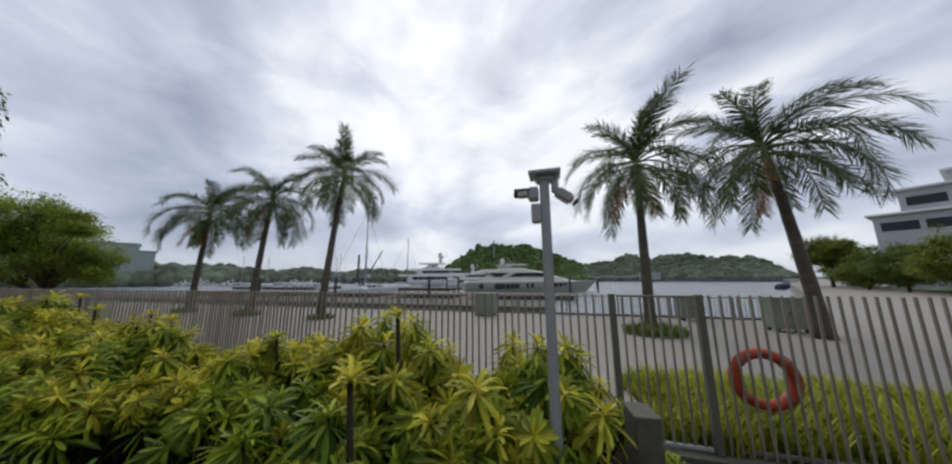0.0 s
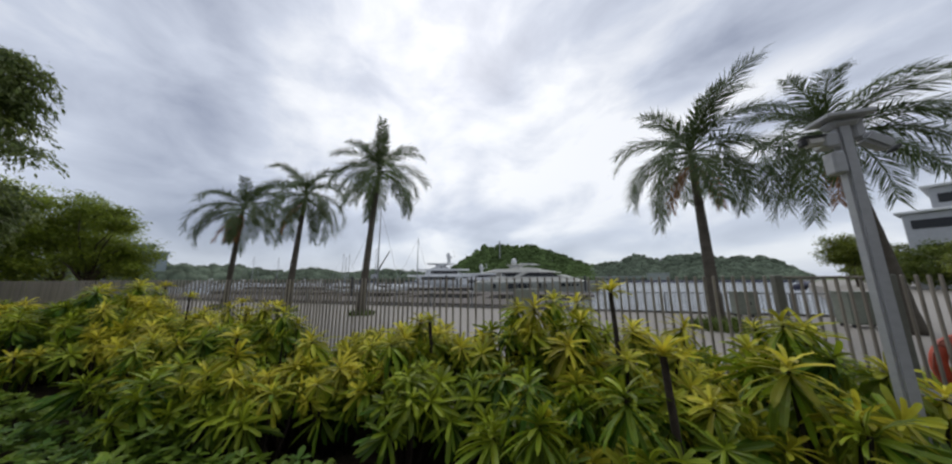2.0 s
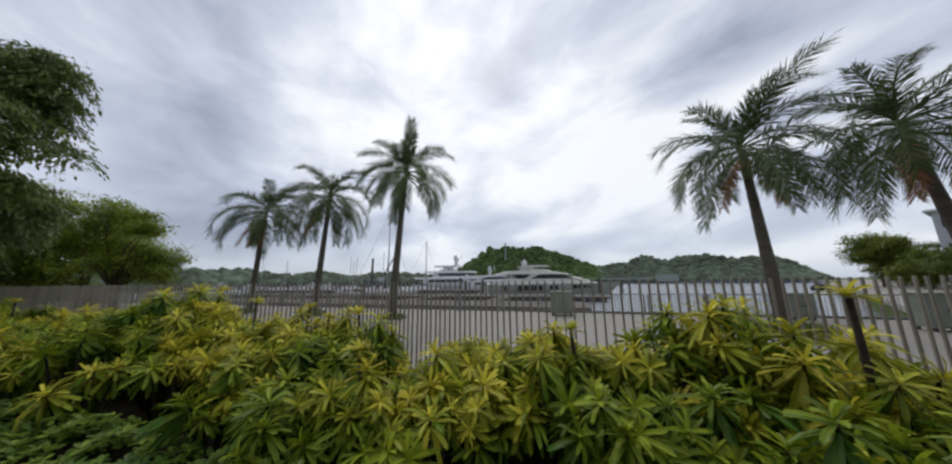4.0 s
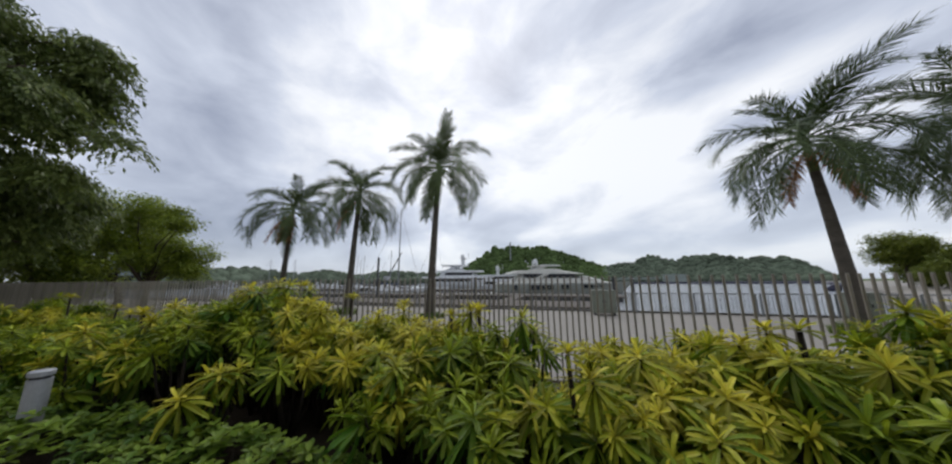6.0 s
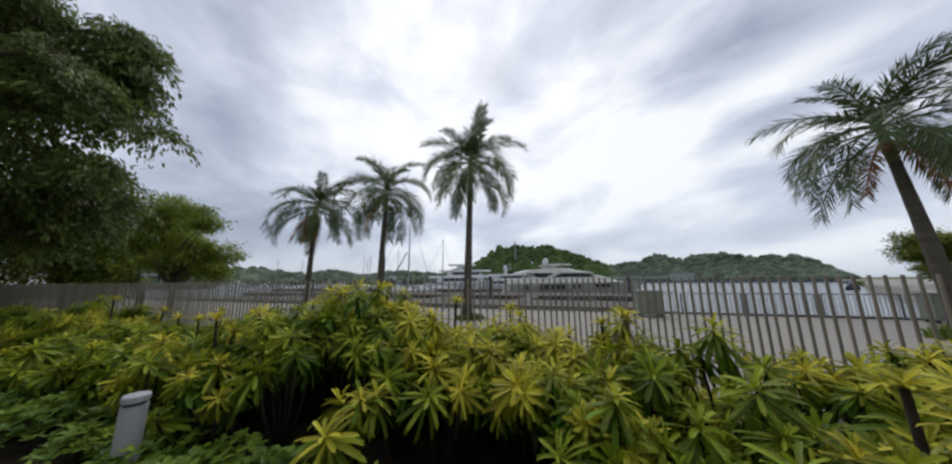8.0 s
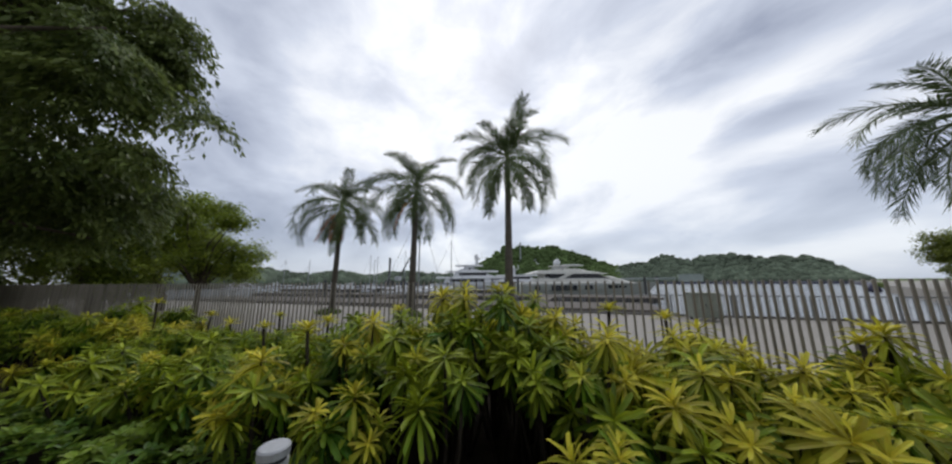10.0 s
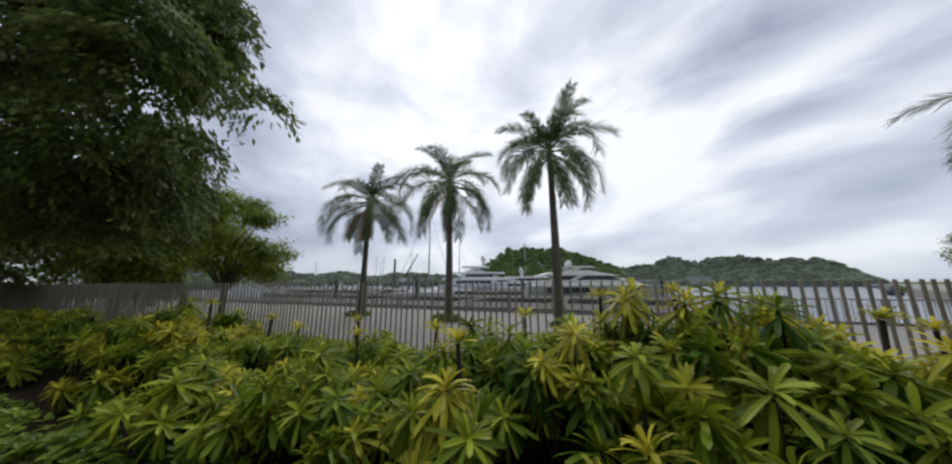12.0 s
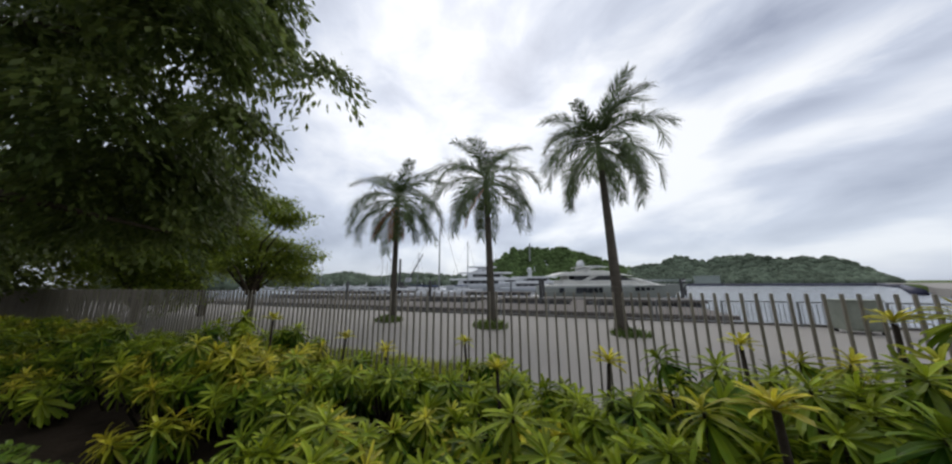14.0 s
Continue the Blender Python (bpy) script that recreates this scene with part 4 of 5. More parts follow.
# ---------------------------------------------------------------- boats
M_HULL = mat("white_gelcoat", (0.60, 0.61, 0.62), 0.3, vary=0.08, grain=3, patch=0.4, bump=0.02)
M_HULLG = mat("pale_grey_gelcoat", (0.50, 0.51, 0.50), 0.35, vary=0.1, grain=3, patch=0.4, bump=0.02)
M_CREAM = mat("cream_gelcoat", (0.56, 0.55, 0.50), 0.4, vary=0.1, grain=3, patch=0.4, bump=0.02)
# Darker than the cream topsides: the hull side's shade is put into this grey.
M_LONGHULL = mat("shade_tinted_gelcoat", (0.30, 0.315, 0.275), 0.6, vary=0.12, grain=3, patch=0.4, bump=0.02)
M_NAVY = mat("navy_canvas", (0.03, 0.05, 0.12), 0.8, vary=0.2, grain=8, patch=1)
M_MAST = mat("spar_alloy", (0.30, 0.31, 0.33), 0.4, metal=0.4, vary=0.1, bump=0.0)


def hull_bm(length, beam, free, bow_rise, draft=0.6, raked=0.06):
    """A lofted hull, stern at x = 0, bow at x = length, waterline at z = 0, closed by its deck."""
    bm = bmesh.new()
    rows, n = [], 12
    for i in range(n + 1):
        s = i / n
        half = beam * 0.5 * (0.90 + 0.10 * min(1, s * 4)) * (1 - max(0, (s - 0.45) / 0.55) ** 2.3)
        half = max(half, 0.02)
        sheer = free + bow_rise * s ** 2.2
        rake = raked * length * max(0, s - 0.7) / 0.3
        x = s * length * 0.94
        rows.append([bm.verts.new(p) for p in ((x + rake, -half, sheer), (x + rake * 0.5, -half * 0.92, sheer * 0.5), (x, -half * 0.72, -draft * 0.2), (x, 0, -draft),
                                               (x, half * 0.72, -draft * 0.2), (x + rake * 0.5, half * 0.92, sheer * 0.5), (x + rake, half, sheer))])
    for a, b in zip(rows, rows[1:]):
        for k in range(6):
            bm.faces.new((a[k], b[k], b[k + 1], a[k + 1]))
        bm.faces.new((a[6], b[6], b[0], a[0]))
    bm.faces.new(rows[0])
    bm.faces.new(rows[-1][::-1])
    return bm


def tier_bm(x0, x1, half, z0, z1, rake_f, rake_b, bevel=0.12):
    """A deckhouse with a raked front and back and slightly leaning sides."""
    bm = bmesh.new()
    lo = [(x0, -half), (x1 - half * 0.7, -half), (x1, -half * 0.45), (x1, half * 0.45), (x1 - half * 0.7, half), (x0, half)]
    hi = [(x0 + rake_b, -half * 0.93), (x1 - half * 0.7 - rake_f, -half * 0.93), (x1 - rake_f, -half * 0.40), (x1 - rake_f, half * 0.40), (x1 - half * 0.7 - rake_f, half * 0.93), (x0 + rake_b, half * 0.93)]
    a = [bm.verts.new((x, y, z0)) for x, y in lo]
    b = [bm.verts.new((x, y, z1)) for x, y in hi]
    for i in range(6):
        bm.faces.new((a[i], a[(i + 1) % 6], b[(i + 1) % 6], b[i]))
    bm.faces.new(a[::-1])
    top = bm.faces.new(b)
    bmesh.ops.bevel(bm, geom=list(top.edges), offset=bevel, segments=2, affect="EDGES")
    return bm


def build_yacht(label, at, rz, L, decks=2, hullm=None, topm=None, windows=7, domes=True):
    """A motor yacht, stern at the origin, waterline at z = 0."""
    hullm, topm = hullm or M_HULL, topm or M_HULL
    beam, free = L * 0.23, L * 0.050
    y = thing("motor_yacht", label, "boat", at, rz)
    part("hull", hull_bm(L, beam, free, L * 0.035), hullm, y)
    part("bathing_platform", box_bm((L * 0.05, beam * 0.8, 0.15), (-L * 0.02, 0, 0.35), 0.04), topm, y)
    z, x0, x1, half = free, L * 0.10, L * 0.76, beam * 0.42
    for d in range(decks):
        hgt = L * (0.050 if d == 0 else 0.046)
        cab = part("deckhouse", tier_bm(x0, x1, half, z - 0.05, z + hgt, L * (0.07 if d == 0 else 0.11), L * 0.02), topm if d == 0 else hullm, y)
        w = (x1 - x0 - L * 0.16) / windows
        pane = bm_mesh("window", box_bm((w * 0.93, 0.06, hgt * 0.56), (0, 0, 0), 0.02), M_GLASS)
        for s in (-1, 1):
            for i in range(windows):
                if i == windows - 3 and d == 0:
                    continue
                add("window", pane, cab, m=pose(x0 + L * 0.06 + w * (i + 0.5), s * (half * 0.965 + 0.02), z + hgt * 0.55, s * 6))
        part("windscreen", box_bm((0.08, half * 0.9, hgt * 0.55), (x1 - L * 0.022, 0, z + hgt * 0.5), 0.02), M_GLASS, cab)
        z += hgt
        ov = part("deck_overhang", tier_bm(x0 - L * 0.07, x1 + (L * 0.02 if d else L * 0.05), half * 1.12, z, z + L * 0.013, L * 0.01, 0.0, 0.05), topm, y)
        z += L * 0.012
        x0, x1, half = x0 + L * 0.09, x1 - L * 0.15, half * 0.84
    # swept wings that carry the top roof
    for s in (-1, 1):
        bm = bmesh.new()
        yy = s * half * 1.22
        xs = (x0 - L * 0.14, x0 - L * 0.08, x0 + L * 0.06, x0 + L * 0.02)
        zs = (z - L * 0.055, z - L * 0.055, z - L * 0.004, z - L * 0.004)
        f0 = bm.faces.new([bm.verts.new((x, yy, q)) for x, q in zip(xs, zs)])
        got = bmesh.ops.extrude_face_region(bm, geom=[f0])
        for v in got["geom"]:
            if isinstance(v, bmesh.types.BMVert):
                v.co.y -= s * 0.12
        part("wing", bm, topm, y)
    # hull ports near the bow
    port = bm_mesh("porthole", box_bm((L * 0.022, 0.05, L * 0.012), (0, 0, 0), 0.02), M_GLASS)
    for s in (-1, 1):
        for i in range(4):
            f = 0.70 + 0.045 * i
            hb = beam * 0.5 * (1 - ((f - 0.45) / 0.55) ** 2.3) * 0.96
            add("porthole", port, y, m=pose(f * L * 0.95, s * hb, free * 0.78, 0, 0, -s * 18 * (i + 1) / 3))
    # radar arch, domes and mast
    bm = box_bm((L * 0.03, 0.25, L * 0.06), (x0 + L * 0.05, -half * 0.8, z + L * 0.03), 0.06)
    box_bm((L * 0.03, 0.25, L * 0.06), (x0 + L * 0.05, half * 0.8, z + L * 0.03), 0.06, bm=bm)
    box_bm((L * 0.06, half * 1.9, L * 0.010), (x0 + L * 0.055, 0, z + L * 0.062), 0.05, bm=bm)
    part("radar_arch", bm, topm, y)
    if domes:
        for s in (-1, 1):
            part("radar_dome", lathe_bm([(0.05, 0), (L * 0.014, 0.02), (L * 0.020, L * 0.018), (L * 0.016, L * 0.036), (0.03, L * 0.044)], 10, at=(x0 + L * 0.045, s * half * 0.45, z + L * 0.064)), hullm, y, smooth=True)
    v, f = tube([(x0 + L * 0.11, 0, z + L * 0.06), (x0 + L * 0.10, 0, z + L * 0.13)], [0.12, 0.05], 6)
    add("mast", mesh_of("mast", v, f, hullm), y)
    part("radar_bar", box_bm((0.15, L * 0.05, 0.12), (x0 + L * 0.105, 0, z + L * 0.10), 0.03), hullm, y)
    # bow rail
    for s in (-1, 1):
        pts = []
        for i in range(7):
            g = 0.62 + 0.055 * i
            hb = beam * 0.5 * (1 - ((g - 0.45) / 0.55) ** 2.3) * 0.95
            pts.append((g * L * 0.96, s * max(hb, 0.05), free + L * 0.035 * g ** 2.2 + 0.75))
        v, f = tube(pts, [0.03] * 7, 5)
        rl = add("bow_rail", mesh_of("bow_rail", v, f, M_MAST), y)
    return y


def build_sailboat(label, at, rz, L, mast_h, second=False):
    b = thing("sailing_boat", label, "boat", at, rz)
    part("hull", hull_bm(L, L * 0.28, L * 0.09, L * 0.03), M_HULL, b)
    part("cabin", tier_bm(L * 0.25, L * 0.65, L * 0.085, L * 0.085, L * 0.14, L * 0.05, 0.05, 0.05), M_HULL, b)
    for k, (mx, h) in enumerate(((L * 0.58, mast_h),) + (((L * 0.2, mast_h * 0.62),) if second else ())):
        v, f = tube([(mx, 0, L * 0.08), (mx, 0, h)], [0.17, 0.11], 8)
        add("mast", mesh_of("mast", v, f, M_MAST, True), b)
        v, f = tube([(mx, 0, L * 0.2), (mx - L * 0.33, 0, L * 0.21)], [0.16, 0.12], 8)
        add("boom", mesh_of("boom", v, f, M_NAVY, True), b, "boom with a furled navy sail")
        part("spreader", box_bm((0.06, L * 0.14, 0.05), (mx, 0, h * 0.6), 0.01), M_MAST, b)
        for ex in (L * 0.95, L * 0.02):
            v, f = tube([(ex, 0, L * 0.12), (mx, 0, h * 0.98)], [0.035, 0.035], 4)
            add("stay", mesh_of("stay", v, f, M_MAST), b)


W = WATER_Z
def build_long_yacht(label, at, rz, L):
    """A sleek yacht with tall sides, a low dark-glazed saloon under a sweeping roof, and a small hardtop."""
    y = thing("motor_yacht", label, "boat", at, rz)
    beam, free, low = L * 0.20, 3.3, 2.45
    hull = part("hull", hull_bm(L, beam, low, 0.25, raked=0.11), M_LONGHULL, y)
    part("bulwark", tier_bm(0.4, L * 0.86, beam * 0.47, low - 0.02, low + 0.32, 2.0, 0.3, 0.08), M_CREAM, y)
    part("saloon_side", tier_bm(L * 0.12, L * 0.70, beam * 0.39, low + 0.25, free + 0.35, 2.4, 0.3, 0.06), M_CREAM, y)

    def side(f):
        return beam * 0.5 * (0.90 + 0.10 * min(1, f * 4)) * (1 - max(0, (f - 0.45) / 0.55) ** 2.3)

    for s in (-1, 1):
        for f, w, h in ((0.115, 1.0, 1.2), (0.235, 1.3, 1.4), (0.275, 1.0, 1.3), (0.312, 0.95, 1.3), (0.348, 0.9, 1.3), (0.384, 0.9, 1.3), (0.466, 0.55, 1.1), (0.505, 0.7, 1.1),
                        (0.655, 1.05, 0.75), (0.70, 1.0, 0.7), (0.745, 0.95, 0.62), (0.785, 0.7, 0.5)):
            turn = -math.degrees(math.atan2(side(f - 0.01) - side(f + 0.01), 0.02 * L * 0.94))
            add("window", bm_mesh("window", box_bm((w, 0.12, h), (0, 0, 0), 0.03), M_GLASS), hull, m=pose(f * L * 0.94, s * (side(f) * 0.968 + 0.02), 1.72, s * 4, 0, s * turn))
        v, f_ = tube([(i * L * 0.094 + 0.1, s * side(i * 0.1) * 0.985, low + 0.25 * (i * 0.1) ** 2.2 - 0.28) for i in range(10)], [0.06] * 10, 5)
        add("rub_rail", mesh_of("rub_rail", v, f_, M_HULLG), y)
    part("bathing_platform", box_bm((L * 0.05, beam * 0.8, 0.15), (-L * 0.02, 0, 0.45), 0.04), M_CREAM, y)
    part("foredeck", tier_bm(L * 0.52, L * 0.82, beam * 0.30, low + 0.2, free + 0.75, 5.2, 0.5, 0.15), M_CREAM, y)
    part("saloon_glass", tier_bm(L * 0.20, L * 0.66, beam * 0.37, free + 0.25, free + 1.25, 3.6, 0.2, 0.05), M_GLASS, y)
    part("roof", tier_bm(L * 0.06, L * 0.64, beam * 0.42, free + 1.22, free + 1.95, 5.4, 2.6, 0.18), M_CREAM, y)
    part("aft_bulkhead", box_bm((0.3, beam * 0.6, 1.3), (L * 0.17, 0, free + 0.6), 0.05), M_CREAM, y)
    for s in (-1, 1):
        for x0, x1, x2, x3, z0, z1 in ((0.235, 0.275, 0.37, 0.32, free - 0.05, free + 1.3), (0.22, 0.27, 0.38, 0.345, free + 1.9, free + 3.1)):
            bm = bmesh.new()
            yy = s * beam * (0.40 if z0 < free else 0.30)
            f0 = bm.faces.new([bm.verts.new((q * L, yy, z)) for q, z in ((x0, z0), (x1, z0), (x2, z1), (x3, z1))])
            got = bmesh.ops.extrude_face_region(bm, geom=[f0])
            for v in got["geom"]:
                if isinstance(v, bmesh.types.BMVert):
                    v.co.y -= s * 0.14
            part("wing", bm, M_CREAM, y)
        part("radar_dome", lathe_bm([(0.05, 0), (0.42, 0.03), (0.55, 0.5), (0.5, 1.0), (0.28, 1.4), (0.03, 1.5)], 12, at=(L * 0.285 + 0.35 * s, s * beam * 0.2, free + 3.0)), M_HULL, y, smooth=True)
    part("dome_shelf", box_bm((2.4, beam * 0.66, 0.16), (L * 0.285, 0, free + 2.95), 0.05), M_CREAM, y)
    part("dome_pillar", box_bm((1.3, beam * 0.5, 1.1), (L * 0.29, 0, free + 2.4), 0.1), M_HULLG, y)
    part("hardtop", tier_bm(L * 0.315, L * 0.475, beam * 0.30, free + 3.02, free + 3.26, 1.2, 0.2, 0.08), M_HULLG, y)
    part("flybridge_coaming", tier_bm(L * 0.30, L * 0.49, beam * 0.31, free + 1.9, free + 2.35, 1.6, 0.2, 0.08), M_CREAM, y)
    for s in (-1, 1):
        pts = [((0.60 + 0.055 * i) * L * 0.95, s * max(side(0.60 + 0.055 * i) * 0.94, 0.05), low + 0.25 * (0.6 + 0.055 * i) ** 2.2 + 0.8) for i in range(7)]
        v, f_ = tube(pts, [0.03] * 7, 5)
        add("bow_rail", mesh_of("bow_rail", v, f_, M_MAST), y)
    return y


build_long_yacht("long cream motor yacht with dark windows and two radar domes, moored", (-19.9, 59.0, W), 27, 32.0)
build_yacht("large white three-deck motor yacht, moored", (-66, 106, W), 20, 44.0, 3, M_HULL, M_HULL, 9)
build_yacht("white motor yacht with two decks, moored", (-38.0, 92, W), 16, 30.0, 2, M_HULL, M_HULL, 7)
build_sailboat("sailing boat with a tall bare mast", (-45.5, 46.5, W), 20, 13.0, 18.6)
build_sailboat("sailing boat with a bare mast and stays", (-47, 68, W), 50, 12.0, 15.5)
for bx, by, rz, L, d in ((-176, 88, 15, 15, 1), (-160, 98, -12, 13, 1), (-147, 90, 10, 16, 1), (-137, 112, 170, 14, 1), (-122, 100, 8, 17, 1), (-108, 96, 165, 13, 1), (-95, 84, 12, 15, 1), (-84, 78, 172, 12, 1), (-72, 70, 20, 12, 1), (-64, 76, 5, 14, 1), (-190, 100, 20, 16, 2)):
    build_yacht("small white motor cruiser in the marina", (bx, by, W), rz, L, d, M_HULL, M_HULL, 4, False)
for bx, by, rz, L, h in ((-168, 104, 40, 11, 16), (-130, 92, 100, 10, 14), (-112, 110, 70, 11, 17), (-100, 100, 30, 11, 15), (-90, 96, 130, 10, 13), (-78, 90, 60, 12, 16)):
    build_sailboat("small sailing boat with a bare mast in the marina", (bx, by, W), rz, L, h)

M_DECK = mat("pontoon_boards", (0.12, 0.10, 0.082), 0.85, vary=0.3, grain=6, patch=0.7, bump=0.4, stretch=(0.3, 2, 1))
M_PILE = mat("steel_pile", (0.05, 0.05, 0.05), 0.7, vary=0.3, grain=6, patch=1)


def build_pontoon(x0, x1, y0, y1, label, piles=()):
    p = thing("pontoon", label, "pontoon", (0, 0, W))
    part("deck", box_bm((x1 - x0, y1 - y0, 0.28), ((x0 + x1) / 2, (y0 + y1) / 2, 0.62), 0.03), M_DECK, p)
    n = max(2, int((x1 - x0) / 3.2))
    fl = bm_mesh("float", box_bm((2.3, y1 - y0 - 0.3, 0.62), (0, 0, 0.19), 0.05), M_PILE)
    for i in range(n):
        add("float", fl, p, m=pose(x0 + (i + 0.5) * (x1 - x0) / n, (y0 + y1) / 2, 0))
    for px_, py_ in piles:
        part("mooring_post", lathe_bm([(0.2, -1.0), (0.2, 3.4), (0.12, 3.6)], 10, at=(px_, py_, 0)), M_PILE, p)


build_pontoon(-70, -1.0, 25.5, 33.0, "long boarded pontoon with dark floats", [(-16, 33.3), (-31, 33.3), (-46, 33.3)])
build_pontoon(-80, 3.0, 43.0, 50.0, "boarded pontoon beside the moored yachts", [(2.4, 50.3), (-18, 50.3), (-40, 50.3)])
build_pontoon(-110, -24, 70.0, 73.5, "far boarded pontoon of the marina", [(-30, 74), (-60, 74)])
for i, fx in enumerate((-12, -24, -38, -52)):
    fg = thing("pontoon", "narrow finger pontoon between berths", "pontoon", (0, 0, W), 0, "finger pontoons")
    part("deck", box_bm((1.8, 9.9, 0.26), (fx, 38.0, 0.62), 0.03), M_DECK, fg)
    part("float", box_bm((1.5, 9.6, 0.6), (fx, 38.0, 0.2), 0.04), M_PILE, fg)

# ---------------------------------------------------------------- promenade furniture
M_RAIL = mat("grey_painted_rail", (0.20, 0.21, 0.21), 0.45, vary=0.15, grain=20, patch=3, bump=0.1)
M_CAB = mat("grey_green_cabinet", (0.23, 0.25, 0.20), 0.6, vary=0.2, grain=10, patch=2, bump=0.15)


def build_railing():
    r = thing("railing", "grey metal railing with thin uprights along the seawall", "railing", (0, EDGE_Y - 0.12, 0))
    bar = bm_mesh("baluster", box_bm((0.018, 0.018, 0.74), (0, 0, 0.43), 0.003), M_RAIL)
    post = bm_mesh("post", box_bm((0.06, 0.06, 0.88), (0, 0, 0.44), 0.008), M_RAIL)
    x = 9.1
    while x > -21.0:
        end = x - 2.1
        top = bm_mesh("top_rail", box_bm((2.0, 0.06, 0.05), (x - 1.05, 0, 0.86), 0.012), M_RAIL)
        add("top_rail", top, r)
        add("bottom_rail", bm_mesh("bottom_rail", box_bm((2.0, 0.03, 0.03), (x - 1.05, 0, 0.08), 0.006), M_RAIL), r)
        add("post", post, r, m=pose(x - 0.03, 0, 0))
        add("post", post, r, m=pose(end + 0.03, 0, 0))
        for i in range(1, 16):
            add("baluster", bar, r, m=pose(x - 2.1 * i / 16, 0, 0))
        x -= 2.2
    bm = box_bm((55, 0.06, 0.05), (-48.7, 0, 0.86), 0.012)
    box_bm((55, 0.03, 0.03), (-48.7, 0, 0.08), 0.006, bm=bm)
    part("far_rail", bm, M_RAIL, r)
    verts, faces = [], []
    for i in range(340):
        xx = -21.3 - i * 0.15
        b = len(verts)
        for z in (0.08, 0.84):
            verts += [(xx, -0.01, z), (xx + 0.02, -0.01, z), (xx + 0.02, 0.01, z), (xx, 0.01, z)]
        faces += [(b, b + 1, b + 5, b + 4), (b + 1, b + 2, b + 6, b + 5), (b + 2, b + 3, b + 7, b + 6), (b + 3, b, b + 4, b + 7)]
    tagged(add("far_baluster", mesh_of("far_baluster", verts, faces, M_RAIL), r), kind="stuff")


build_railing()


def build_cabinet(at, rz, w, d, h):
    c = thing("utility_cabinet", "grey-green metal cabinet on short feet", "cabinet", at, rz, "cabinets on the promenade")
    part("body", box_bm((w, d, h - 0.14), (0, 0, 0.10 + (h - 0.14) / 2), 0.012), M_CAB, c)
    part("top", box_bm((w + 0.06, d + 0.06, 0.045), (0, 0, h - 0.02), 0.01), M_CAB, c)
    for s in (-1, 1):
        dr = part("door", box_bm((w * 0.47, 0.02, h - 0.24), (s * w * 0.245, -d / 2 - 0.012, 0.10 + (h - 0.14) / 2), 0.006), M_CAB, c)
        part("handle", box_bm((0.02, 0.03, 0.12), (s * 0.06, -d / 2 - 0.035, h * 0.55), 0.005), M_DARK, dr)
        for q in (-1, 1):
            part("foot", box_bm((0.08, 0.08, 0.11), (s * (w / 2 - 0.08), q * (d / 2 - 0.08), 0.055), 0.01), M_DARK, c)


build_cabinet((-3.2, 12.75, 0), 0, 0.9, 0.65, 1.02)
build_cabinet((5.1, 13.2, 0), 0, 0.7, 0.45, 0.95)
build_cabinet((6.95, 11.3, 0), 0, 0.85, 0.55, 1.05)


def tuft_mesh(seed, rx, ry, h, blades, material, width=0.02):
    """A patch of upright arching blades."""
    rg = random.Random(seed)
    verts, faces, ages = [], [], []
    for _ in range(blades):
        a, r = rg.uniform(0, 6.283), rg.random() ** 0.5
        x, y = rx * r * math.cos(a), ry * r * math.sin(a)
        az = rg.uniform(0, 6.283)
        hh = h * rg.uniform(0.55, 1.1) * (1 - 0.35 * r * r)
        d = Vector((math.cos(az), math.sin(az), 0))
        s = Vector((-math.sin(az), math.cos(az), 0)) * width * rg.uniform(0.7, 1.3)
        p0, p1, p2 = Vector((x, y, 0)), Vector((x, y, hh * 0.6)) + d * hh * 0.18, Vector((x, y, hh)) + d * hh * rg.uniform(0.4, 0.7)
        b = len(verts)
        verts += [p0 - s * 0.6, p0 + s * 0.6, p1 + s, p1 - s, p2]
        faces += [(b, b + 1, b + 2, b + 3), (b + 3, b + 2, b + 4)]
        ages += [rg.random()] * 5
    return mesh_of("blades", verts, faces, material, ages=ages)


M_GRASSY = leaf_mat("bright_grass_blade", (0.42, 0.44, 0.05), (0.22, 0.30, 0.04), trans=0.35)
M_TUFT = leaf_mat("green_tuft", (0.16, 0.22, 0.05), (0.07, 0.13, 0.03), trans=0.25)
for px_, py_, rx, ry, h, n in ((2.80, 9.75, 0.85, 0.6, 0.42, 520), (-9.9, 9.9, 0.55, 0.5, 0.28, 260), (-14.4, 9.9, 0.65, 0.5, 0.36, 380), (-19.1, 10.1, 0.6, 0.5, 0.34, 320)):
    g = tagged(add("grass_tuft", tuft_mesh(int(px_ * 10) + 300, rx, ry, h, n, M_TUFT), m=pose(px_, py_, 0)), "low green strap-leaved tuft round a palm foot", "grass", "tufts round the palms", kind="stuff")
cover = random.Random(77)
cover_meshes = [tuft_mesh(400 + i, 0.42, 0.40, 0.44, 420, M_GRASSY, 0.014) for i in range(6)]


def ground_cover(x0, x1, y0, y1, step, scale, label, z=-0.01):
    x = x0
    while x < x1:
        y = y0
        while y < y1:
            ob = new("ground_cover", cover_meshes[cover.randrange(6)])
            ob.matrix_world = pose(x + cover.uniform(-0.1, 0.1), y + cover.uniform(-0.08, 0.08), z, 0, 0, cover.uniform(0, 360)) @ Matrix.Scale(scale * cover.uniform(0.8, 1.2), 4)
            tagged(ob, label, "ground cover", "ground cover beyond the fence", kind="stuff")
            y += step
        x += step


